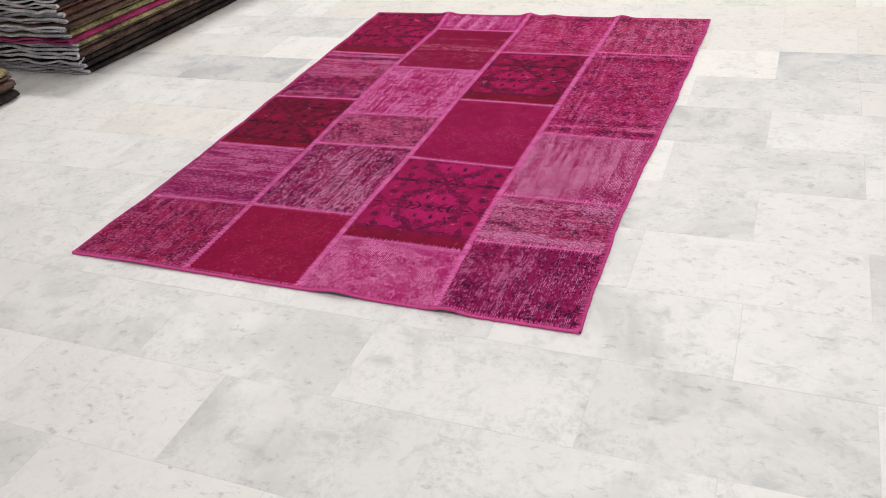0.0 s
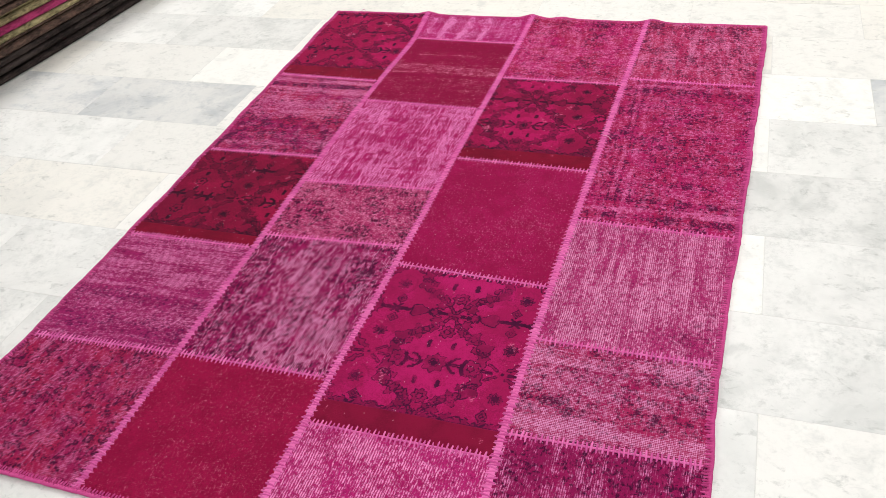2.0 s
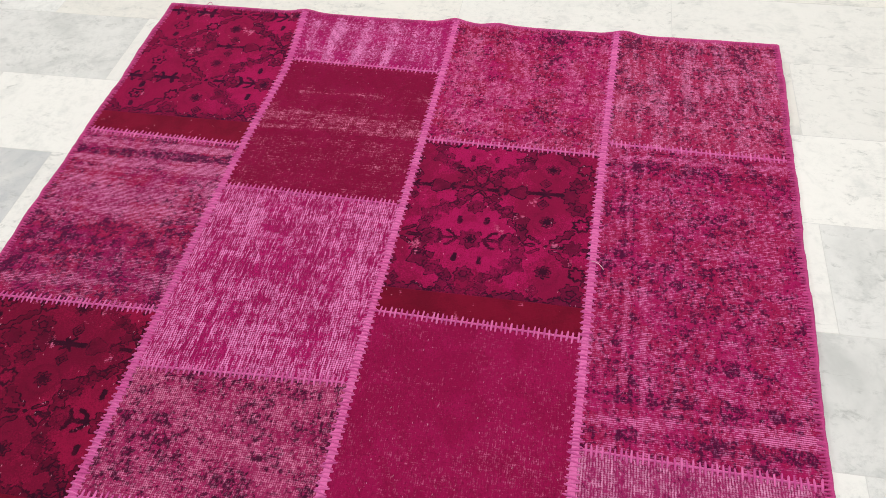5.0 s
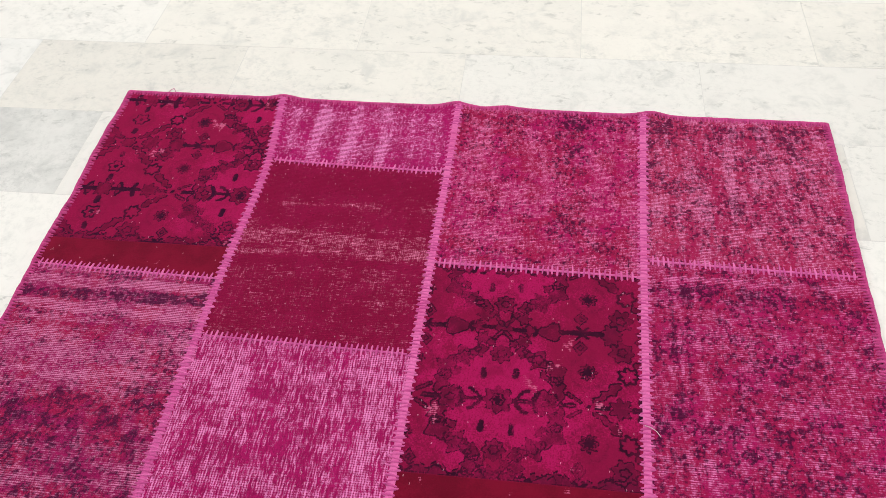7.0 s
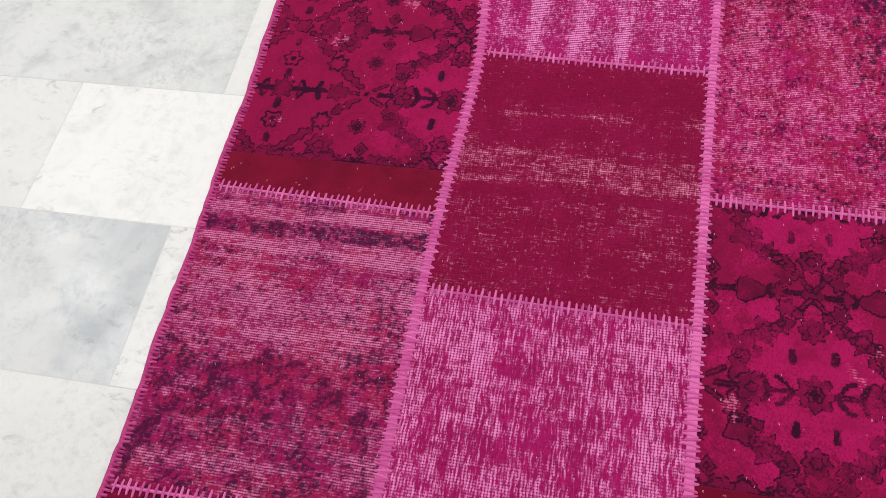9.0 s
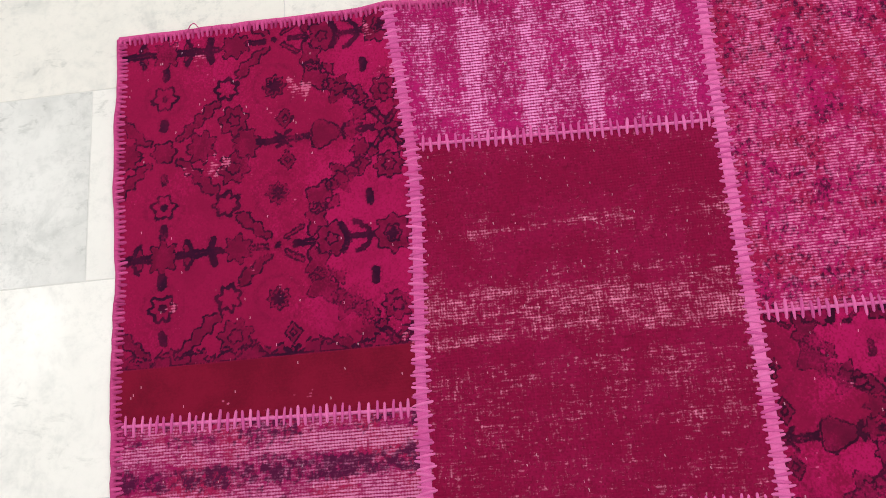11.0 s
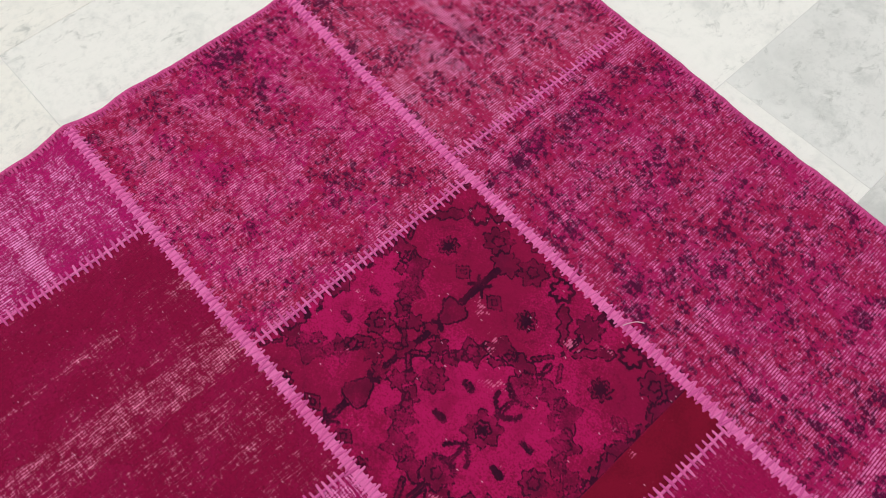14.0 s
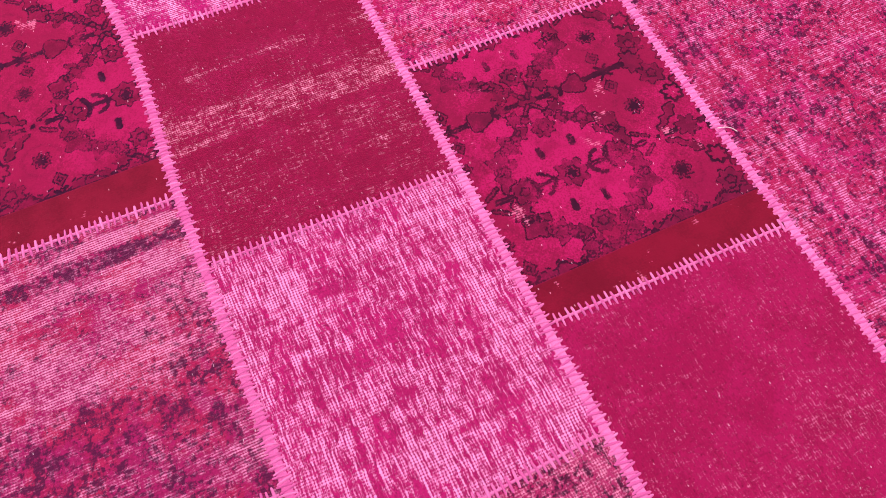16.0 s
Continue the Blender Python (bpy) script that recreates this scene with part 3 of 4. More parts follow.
def worn_drawing(x, y, seed, size=0.040, drawn=0.8, gloom=0.3, wear=0.5, blotch=0.18, level=0.14, upright=0.14, grit=0.16, edges=0.0,
                 cloud=0.07, vines=0.6, stripes=(), uprights=(), spots=(), arch=None):
    """What is left of an old drawing (flowers, leaves and vines about size apart), how bare the pile is, and its dye.
    stripes, uprights: (place, half width, more drawing, more wear); spots: (x, y, radius along x, along y, more drawing, more wear)."""
    jx, jy = x + 0.0026 * ragged(x, y, 0.005, seed), y + 0.0026 * ragged(x, y, 0.005, seed + 1)
    soft = lambda d, w: np.clip(0.5 - d / w, 0, 1)
    # flowers in staggered cells
    j = np.floor(jy / size)
    gx = jx / size + 0.5 * np.mod(j, 2)
    i = np.floor(gx)
    cx, cy = 0.5 + 0.26 * (hashed(i, j, seed + 2) - 0.5), 0.5 + 0.26 * (hashed(i, j, seed + 3) - 0.5)
    dx, dy = (gx - i - cx) * size, (jy / size - j - cy) * size
    r = size * (0.20 + 0.16 * hashed(i, j, seed + 4))
    d = np.hypot(dx, dy) - r * (1 + 0.2 * np.cos(np.floor(4 + 4 * hashed(i, j, seed + 5)) * np.arctan2(dy, dx)))
    kind = hashed(i, j, seed + 6)
    rim = np.clip(1.4 - np.abs(d) / 0.0030, 0, 1) * (kind > 0.30)
    core = soft(d + 0.66 * r, 0.003) * (kind > 0.25)
    full = 0.45 * soft(d, 0.003) * (kind > 0.72)
    # small leaves between them
    c2 = size * 0.46
    i2, j2 = np.floor(jx / c2), np.floor(jy / c2)
    a = 6.283 * hashed(i2, j2, seed + 8)
    ex, ey = jx - (i2 + 0.5 + 0.3 * (hashed(i2, j2, seed + 9) - 0.5)) * c2, jy - (j2 + 0.5 + 0.3 * (hashed(i2, j2, seed + 10) - 0.5)) * c2
    u, v = ex * np.cos(a) + ey * np.sin(a), -ex * np.sin(a) + ey * np.cos(a)
    leaves = soft(np.hypot(u / 2.2, v) - c2 * 0.13, 0.003) * (hashed(i2, j2, seed + 12) > 0.30)
    vine = np.clip(1.3 - np.abs(clouds(jx, jy, size * 1.5, size * 1.5, seed + 14, 2, 0.4)) / 0.13, 0, 1)
    kept = np.clip(0.68 + 0.36 * clouds(x, y, 0.05, 0.05, seed + 16, 4, 0.75), 0.0, 1.0)
    ink = np.maximum.reduce([0.85 * rim, core, full, 0.9 * leaves, vines * vine]) * kept * drawn
    flat, tall = clouds(x, y, 0.11, 0.013, seed + 20, 4, 0.7), clouds(x, y, 0.013, 0.11, seed + 21, 4, 0.7)
    shade = 0.6 * clouds(x, y, cloud, cloud, seed + 22, 5, 0.75) + 0.5 * flat + 0.5 * tall
    mote = np.clip(1.5 * clouds(x, y, 0.012, 0.012, seed + 18, 3, 0.7) - 0.25, 0, 1)
    ink = np.maximum(ink, 0.75 * drawn * mote * kept) + gloom * np.clip(0.25 + 0.35 * shade + 0.6 * clouds(x, y, 0.007, 0.007, seed + 19, 2), -0.3, 1.1)
    bare = (wear + 0.55 * blotch * clouds(x, y, cloud, cloud, seed + 23, 5, 0.75) + 1.25 * level * flat + 1.25 * upright * tall + grit * clouds(x, y, 0.0055, 0.0055, seed + 24, 3, 0.7)
            - 0.10 * shade - 0.20 * ink)
    dye = 0.5 + 0.42 * clouds(x, y, 0.05, 0.05, seed + 25, 3) + 0.5 * soft(d, 0.003) * (kind - 0.5)
    yy, xx = y + 0.004 * clouds(x, y, 0.09, 0.02, seed + 26, 3), x + 0.004 * clouds(x, y, 0.02, 0.09, seed + 27, 3)
    for place, lines in ((yy, stripes), (xx, uprights)):
        for centre, half, more, bald in lines:
            amount = np.clip((half * 1.3 - np.abs(place - centre)) / (half * 0.6), 0, 1)
            ink, bare = ink + more * amount, bare + bald * amount * (1 + 0.35 * (flat if place is yy else tall))
    for sx, sy, rx, ry, more, bald in spots:
        amount = 0.6 * np.exp(-((x - sx) / rx) ** 2 - ((y - sy) / ry) ** 2) * (1 + 0.5 * (flat + tall))
        ink, bare = ink + more * amount, bare + bald * amount
    if arch:  # a dark vine of the old drawing in an arch
        reach = np.hypot((jx - arch[0]) / arch[2], (jy - arch[1]) / arch[3]) + 0.05 * clouds(x, y, 0.03, 0.03, seed + 30, 3)
        bough = np.clip(1.4 - np.abs(reach - 1) / 0.06, 0, 1) * np.clip(0.75 + 0.6 * ragged(x, y, 0.02, seed + 31), 0, 1)
        within = np.clip((1.04 - reach) / 0.08, 0, 1)  # the pile is thicker under the arch
        ink, bare = np.maximum(ink + 0.10 * within, 0.78 * bough), bare - 0.28 * bough - 0.17 * within
    if edges:  # pile left along the seams
        near = np.minimum(np.minimum(x - x.min(), x.max() - x), np.minimum(y - y.min(), y.max() - y))
        bare = bare - edges * np.clip(1 - near / 0.045, 0, 1)
    return np.stack([np.clip(ink, 0, 1), np.clip(bare, 0, 1), np.clip(dye, 0, 1), np.ones(len(x))], -1)


def add_drawing(me, amounts):
    at = me.color_attributes.new("drawing", "FLOAT_COLOR", "POINT")
    at.data.foreach_set("color", amounts.astype(np.float32).ravel())


# ---- rug colours ----
PATCHES = {  # material and the drawing's traits
    (0, 0): (worn_pile("worn_rose_plum", 1, lin(160, 22, 78), lin(172, 24, 70), lin(66, 16, 54), lin(206, 108, 158), 0.7, 0.6),
             dict(size=0.036, drawn=0.75, gloom=0.34, wear=0.50, upright=0.20, level=0.08, spots=((-0.50, 0.30, 0.12, 0.10, -0.1, -0.22), (-0.70, 0.20, 0.18, 0.2, 0.0, 0.08)))),
    (0, 1): (worn_pile("rubbed_mauve", 2, lin(164, 28, 92), lin(150, 22, 82), lin(92, 20, 76), lin(214, 120, 170), 0.9, 0.3),
             dict(size=0.030, drawn=0.35, gloom=0.24, wear=0.57, level=0.22, upright=0.05, blotch=0.10, grit=0.12, vines=0.2,
                  stripes=((0.455, 0.035, 0.14, -0.16), (0.56, 0.02, 0.20, -0.14)), spots=((-0.70, 0.70, 0.2, 0.12, -0.1, 0.16),))),
    (0, 3): (worn_pile("striped_worn_rose", 4, lin(162, 20, 84), lin(174, 24, 74), lin(78, 20, 64), lin(222, 132, 180), 1.0, 0.35, cover=0.82, soft=1.3, dash=60.0),
             dict(size=0.042, drawn=0.95, gloom=0.20, wear=0.51, level=0.18, upright=0.10, blotch=0.12,
                  stripes=((1.772, 0.010, -0.2, 0.40), (1.742, 0.014, 0.38, -0.15), (1.707, 0.009, -0.3, 0.50), (1.63, 0.07, -0.12, 0.10), (1.545, 0.018, -0.1, 0.18), (1.33, 0.035, 0.0, 0.10), (1.47, 0.06, 0.0, -0.08)),
                  arch=(-0.645, 1.300, 0.187, 0.203))),
    (1, 0): (worn_pile("solid_crimson_near", 6, lin(158, 12, 62), lin(148, 9, 56), lin(96, 10, 44), lin(212, 110, 146), 0.35, 0.5, cover=0.75),
             dict(drawn=0.0, gloom=0.12, wear=0.20, blotch=0.07, level=0.04, upright=0.05, grit=0.10, vines=0)),
    (1, 1): (worn_pile("dark_plum_worn", 7, lin(162, 18, 84), lin(146, 14, 76), lin(74, 14, 56), lin(230, 150, 194), 0.25, 1.0, rib=0.0046, cover=0.82, stroke=1.35, lean=0.85, run=45.0),
             dict(size=0.050, drawn=0.80, gloom=0.34, wear=0.48, blotch=0.18, upright=0.22, level=0.06, grit=0.2, cloud=0.06,
                  spots=((-0.26, 0.72, 0.09, 0.12, -0.2, 0.22), (-0.12, 0.52, 0.10, 0.10, -0.2, 0.22), (-0.40, 0.60, 0.06, 0.2, 0.2, -0.25), (-0.04, 0.86, 0.08, 0.08, 0.3, -0.25), (-0.36, 0.85, 0.08, 0.06, 0.2, -0.2)))),
    (1, 2): (worn_pile("knotted_rose", 8, lin(172, 34, 90), lin(166, 24, 82), lin(64, 18, 52), lin(222, 130, 170), 0.55, 0.55),
             dict(size=0.032, drawn=0.95, gloom=0.16, wear=0.53, blotch=0.10, level=0.10, upright=0.06, grit=0.2, stripes=((1.045, 0.018, 0.12, -0.05),))),
    (1, 3): (worn_pile("pale_pink_worn", 9, lin(182, 20, 94), lin(170, 18, 86), lin(120, 18, 78), lin(240, 142, 204), 0.6, 0.8, pitch=0.0044, rib=0.0048, cover=0.86, stroke=1.9, lean=0.84, run=30.0, soft=1.4),
             dict(size=0.05, drawn=0.15, gloom=0.10, wear=0.54, blotch=0.18, level=0.20, upright=0.26, grit=0.16, cloud=0.10, vines=0,
                  stripes=((1.585, 0.022, 0.0, 0.16), (1.36, 0.03, 0.0, 0.10), (1.25, 0.02, 0.0, 0.12)), spots=((-0.20, 1.60, 0.07, 0.06, 0.1, -0.40), (-0.20, 1.42, 0.06, 0.07, 0.1, -0.40), (-0.05, 1.50, 0.05, 0.2, 0.0, 0.20), (-0.36, 1.56, 0.07, 0.04, 0.0, 0.25), (-0.30, 1.26, 0.12, 0.06, 0.0, 0.22)), edges=0.10)),
    (1, 4): (worn_pile("rubbed_crimson", 10, lin(150, 12, 63), lin(142, 9, 56), lin(96, 10, 42), lin(232, 134, 172), 0.8, 0.5, cover=0.84, lean=0.45, run=45.0),
             dict(drawn=0.0, gloom=0.08, wear=0.13, blotch=0.10, level=0.09, upright=0.09, grit=0.09, vines=0,
                  stripes=((1.915, 0.036, 0.0, 0.26), (1.955, 0.012, 0.0, 0.10), (2.035, 0.006, 0.0, 0.20), (1.80, 0.05, 0.0, 0.07), (2.10, 0.03, 0.0, -0.12), (1.865, 0.010, 0.0, -0.10)))),
    (1, 5): (worn_pile("pale_pink_far", 11, lin(184, 20, 98), lin(170, 18, 88), lin(108, 18, 72), lin(240, 148, 208), 1.0, 0.30, pitch=0.0046, lean=0.6, dash=60.0),
             dict(size=0.05, drawn=0.1, gloom=0.12, wear=0.51, blotch=0.10, level=0.08, upright=0.14, grit=0.14, vines=0,
                  uprights=((-0.33, 0.014, 0.0, 0.34), (-0.245, 0.016, 0.0, 0.34), (-0.165, 0.016, 0.0, 0.30), (-0.09, 0.012, 0.0, 0.12)), edges=0.40)),
    (2, 0): (worn_pile("pink_corded", 12, lin(186, 28, 102), lin(174, 22, 90), lin(122, 20, 80), lin(238, 146, 200), 0.2, 1.0, rib=0.0056, stroke=1.35, lean=0.8),
             dict(size=0.05, drawn=0.2, gloom=0.20, wear=0.55, blotch=0.36, upright=0.08, level=0.06, grit=0.14, vines=0, cloud=0.06, edges=0.06)),
    (2, 2): (worn_pile("solid_crimson_mid", 14, lin(162, 13, 73), lin(152, 10, 65), lin(104, 12, 52), lin(216, 110, 156), 0.3, 0.55, cover=0.72),
             dict(drawn=0.0, gloom=0.10, wear=0.20, blotch=0.06, level=0.05, upright=0.05, grit=0.10, vines=0, stripes=((1.02, 0.05, 0.0, 0.05),))),
    (2, 4): (worn_pile("worn_rose_far", 16, lin(172, 20, 72), lin(184, 18, 92), lin(70, 14, 56), lin(232, 126, 180), 1.0, 0.15, stroke=0.7, lean=0.6, dash=48.0),
             dict(size=0.038, drawn=0.66, gloom=0.15, wear=0.465, level=0.10, upright=0.13, blotch=0.08, grit=0.20,
                  stripes=((2.345, 0.018, 0.22, -0.10),), uprights=((0.285, 0.040, 0.15, -0.05), (0.06, 0.03, -0.05, 0.08)), spots=((0.16, 2.02, 0.12, 0.10, -0.1, 0.10),))),
    (3, 0): (worn_pile("dark_plum_near", 17, lin(154, 18, 78), lin(142, 16, 74), lin(58, 12, 50), lin(214, 124, 176), 0.25, 0.95, rib=0.0046, lean=0.9, run=42.0),
             dict(size=0.040, drawn=0.45, gloom=0.50, wear=0.40, upright=0.22, level=0.05, blotch=0.12, grit=0.18,
                  spots=((0.50, 0.30, 0.08, 0.08, -0.2, -0.22), (0.55, 0.14, 0.10, 0.1, -0.1, 0.12), (0.74, 0.2, 0.06, 0.2, 0.15, 0.0)))),
    (3, 1): (worn_pile("blotched_rose", 18, lin(172, 26, 80), lin(164, 20, 80), lin(72, 18, 58), lin(222, 148, 194), 0.7, 0.5, soft=1.35),
             dict(size=0.034, drawn=0.8, gloom=0.18, wear=0.54, level=0.16, upright=0.08, blotch=0.14, grit=0.18,
                  stripes=((0.588, 0.026, -0.1, 0.22), (0.395, 0.022, -0.15, 0.28), (0.51, 0.02, -0.05, 0.10), (0.455, 0.015, 0.1, -0.12)), spots=((0.78, 0.50, 0.05, 0.1, 0.25, -0.1),))),
    (3, 2): (worn_pile("pale_corded_rose", 19, lin(176, 34, 98), lin(166, 26, 90), lin(100, 20, 70), lin(224, 148, 190), 0.5, 0.9, rib=0.0050, stroke=1.1, lean=0.75, soft=1.25),
             dict(size=0.05, drawn=0.25, gloom=0.26, wear=0.62, blotch=0.16, upright=0.22, level=0.10, grit=0.12, vines=0.2,
                  spots=((0.56, 0.88, 0.10, 0.14, -0.1, 0.14), (0.76, 0.72, 0.08, 0.08, 0.18, -0.16), (0.60, 1.02, 0.2, 0.05, 0.0, -0.12)))),
    (3, 3): (worn_pile("speckled_magenta", 20, lin(170, 20, 74), lin(178, 20, 88), lin(72, 14, 58), lin(226, 124, 182), 0.9, 0.15, stroke=0.75, lean=0.45, dash=48.0),
             dict(size=0.040, drawn=0.80, gloom=0.21, wear=0.46, level=0.10, upright=0.10, blotch=0.12, grit=0.18,
                  stripes=((1.845, 0.016, 0.26, -0.10), (1.885, 0.012, -0.1, 0.10), (1.17, 0.012, -0.1, 0.22), (1.14, 0.016, 0.2, -0.06), (1.215, 0.014, 0.22, -0.08)),
                  uprights=((0.487, 0.004, 0.22, -0.1), (0.514, 0.004, 0.22, -0.1), (0.500, 0.006, -0.1, 0.1), (0.535, 0.005, -0.2, 0.16)))),
    (3, 4): (worn_pile("pale_red_worn", 21, lin(182, 34, 82), lin(176, 26, 80), lin(84, 20, 62), lin(230, 138, 188), 0.9, 0.20, stroke=0.8, lean=0.5, dash=55.0),
             dict(size=0.036, drawn=0.9, gloom=0.24, wear=0.56, upright=0.18, level=0.08, blotch=0.12, grit=0.18,
                  stripes=((2.345, 0.020, 0.20, -0.10), (1.95, 0.04, -0.15, -0.10)), spots=((0.66, 2.2, 0.05, 0.15, -0.1, 0.12),))),
}
FLORAL = {
    (0, 2): (floral_pile("floral_dark_crimson", 3, lin(146, 15, 62), lin(118, 11, 50), lin(92, 9, 42), lin(48, 8, 32), lin(124, 11, 44)), -0.434, 1.020, 0.866, 1.0),
    (0, 4): (floral_pile("floral_magenta", 5, lin(164, 18, 82), lin(142, 14, 66), lin(108, 10, 52), lin(46, 8, 40), lin(124, 14, 46)), -0.460, 2.047, 1.893, 2.0),
    (2, 1): (floral_pile("floral_pink", 13, lin(174, 24, 96), lin(152, 18, 78), lin(122, 16, 66), lin(62, 10, 48), lin(126, 14, 52)), 0.210, 0.507, 0.353, 3.0),
    (2, 3): (floral_pile("floral_deep_pink", 15, lin(168, 18, 86), lin(134, 13, 62), lin(98, 11, 50), lin(48, 8, 36), lin(120, 10, 42)), 0.163, 1.569, 1.415, 4.0),
}
PATCH_LABEL = {
    (0, 2): "dark crimson floral patch with a plain band", (0, 4): "magenta floral patch with a plain crimson band",
    (2, 1): "bright pink floral patch with a plain band", (2, 3): "deep pink floral patch with a dark band",
    (1, 0): "plain crimson patch with pale flecks", (2, 2): "plain crimson patch with pale flecks",
    (1, 4): "crimson patch with a rubbed pale stripe", (1, 3): "pale pink patch worn to the threads",
    (1, 5): "pale pink patch worn to the threads", (2, 0): "pale pink patch worn to the threads",
    (1, 1): "dark plum patch with worn pale blotches", (3, 0): "dark plum patch with worn pale blotches",
    (0, 1): "rubbed mauve patch with fine cross threads", (0, 3): "rose patch with pale worn stripes",
}

rug = new("patchwork_rug")
rug.location = (0.0, 1.2, 0.0)
tagged(rug, "overdyed pink and crimson patchwork rug lying on the marble floor", "rug")

for c in range(4):
    lines = [(NEAR, NEAR)] + CROSS[c] + [(FAR_AT[c], FAR_AT[c + 1])]
    for r in range(len(lines) - 1):
        key = (c, r)
        if key in FLORAL:
            material, xa, ya, band_top, seed = FLORAL[key]
            me, co = patch_mesh("patch", c, lines[r], lines[r + 1], 0.0017, material)
            add_drawing(me, floral_drawing(co[:, 0], co[:, 1], xa, ya, band_top, seed))
        else:
            material, traits = PATCHES[key]
            me, co = patch_mesh("patch", c, lines[r], lines[r + 1], 0.0026, material)
            add_drawing(me, worn_drawing(co[:, 0], co[:, 1], 40.0 * c + 7.0 * r, **traits))
        part("patch", me, rug, PATCH_LABEL.get(key, "mottled rose and plum patch worn thin"))


# ---- stitching ----
def top(x, y):
    return float(lift(np.array(x), np.array(y))) + THICK


def stitch_row(points, half, pitch, radius, seed, base_half, one_side=0.0, slant=0.05):
    """Joined whip stitches across a line of (x, y) points: plump short strands, and the yarn bed under them."""
    rng = random.Random(seed)
    pts = [Vector(p) for p in points]
    seg = [(b - a).length for a, b in zip(pts, pts[1:])]
    total, verts, faces = sum(seg), [], []
    ring = [(math.cos(a), math.sin(a)) for a in (0.0, 0.9, 1.571, 2.24, math.pi)]

    def at(d):
        for a, b, n in zip(pts, pts[1:], seg):
            if d <= n:
                return a.lerp(b, d / n), (b - a) / n
            d -= n
        return pts[-1], (pts[-1] - pts[-2]).normalized()

    d, side = pitch * 0.5, 1
    while d < total:
        p, way = at(d)
        across = Vector((-way.y, way.x))
        lean = rng.uniform(-0.07, 0.07) + slant * side
        cross = (across + way * lean).normalized()
        along = Vector((-cross.y, cross.x))
        reach = half * rng.uniform(0.88, 1.08)
        shift = one_side * half + half * 0.10 * side + rng.uniform(-0.05, 0.05) * half
        rad = radius * rng.uniform(0.85, 1.15)
        n0 = len(verts)
        for k, (q, fat, up) in enumerate(((-1.0, 0.25, -0.0014), (-0.75, 0.75, 0.0), (0.0, 1.0, 0.0012), (0.75, 0.75, 0.0), (1.0, 0.25, -0.0014))):
            cpt = p + cross * (shift + q * reach)
            zz = top(cpt.x, cpt.y) - 0.0010 + up
            for cs, sn in ring:
                w = cpt + along * (cs * rad * fat)
                verts.append((w.x, w.y, zz + sn * rad * fat))
        for k in range(4):
            for m in range(4):
                a = n0 + k * 5 + m
                faces.append((a, a + 1, a + 6, a + 5))
        d += pitch * rng.uniform(0.8, 1.2)
        side = -side
    if base_half:
        steps = max(2, int(total / 0.012))
        n0 = len(verts)
        for k in range(steps + 1):
            p, way = at(total * k / steps - 1e-6 if k else 0.0)
            across = Vector((-way.y, way.x))
            for q, up in ((-1, -0.0025), (-0.5, 0.0004), (0.5, 0.0004), (1, -0.0025)):
                w = p + across * (q * base_half * rng.uniform(0.9, 1.1))
                verts.append((w.x, w.y, top(w.x, w.y) + up))
        for k in range(steps):
            for m in range(3):
                a = n0 + k * 4 + m
                faces.append((a, a + 1, a + 5, a + 4))
    return verts, faces


def seam(points, seed, label="", pitch=0.0078, radius=0.0025, bed=0.0088, slant=0.16):
    v, f = stitch_row(points, 0.0150, pitch, radius, seed, bed, slant=slant)
    part("seam", mesh_of("seam", v, f, SEAM_THREAD, True), rug, label)


for n, line in enumerate(LONG[1:4]):
    ys = np.linspace(NEAR + 0.004, FAR - 0.004, 60)
    seam([(float(line(y)), float(y)) for y in ys], 100 + n, "long seam of thick pink whip stitches")
for c in range(4):
    for n, (ya, yb) in enumerate(CROSS[c]):
        us = np.linspace(0.030, 0.970, 12)
        seam([(float(column_place(c, u, ya + u * (yb - ya))), float(ya + u * (yb - ya))) for u in us], 200 + 10 * c + n, "cross seam of thick pink whip stitches", 0.0106, 0.0024, 0.0026, 0.03)


def binding(points, seed, inward):
    """A rounded yarn edge wrapped round the rim, with stitches reaching inwards."""
    v, f = stitch_row(points, 0.0095, 0.0074, 0.0025, seed, 0.0, 0.66 * inward)
    pts = [Vector(p) for p in points]
    n0, ring = len(v), 8
    for i, p in enumerate(pts):
        way = (pts[min(i + 1, len(pts) - 1)] - pts[max(i - 1, 0)]).normalized()
        across = Vector((-way.y, way.x))
        z = top(p.x, p.y)
        for k in range(ring):
            a = 2 * math.pi * k / ring
            w = p + across * (0.0052 * math.cos(a))
            v.append((w.x, w.y, z - 0.0034 + 0.0044 * math.sin(a)))
    for i in range(len(pts) - 1):
        for k in range(ring):
            a, b = n0 + i * ring + k, n0 + i * ring + (k + 1) % ring
            f.append((a, b, b + ring, a + ring))
    part("edge_binding", mesh_of("edge_binding", v, f, EDGE_YARN, True), rug, "overcast pink yarn edge")


jig = random.Random(5)
ys = np.linspace(NEAR, FAR_AT[0], 150)
binding([(float(LONG[0](y)) + jig.uniform(-1, 1) * 0.001, float(y)) for y in ys], 301, -1)
ys = np.linspace(NEAR, FAR_AT[4], 150)
binding([(float(LONG[4](y)) + jig.uniform(-1, 1) * 0.001, float(y)) for y in ys], 302, 1)
for yy, seed, way in ((NEAR, 303, 1), (FAR, 304, -1)):
    ends = [float(line(yy)) for line in LONG]
    xs = np.linspace(ends[0], ends[4], 130)
    rim = np.full(130, NEAR) if yy == NEAR else np.interp(xs, ends, FAR_AT)
    binding([(float(x), float(y) + jig.uniform(-1, 1) * 0.0008) for x, y in zip(xs, rim)], seed, way)

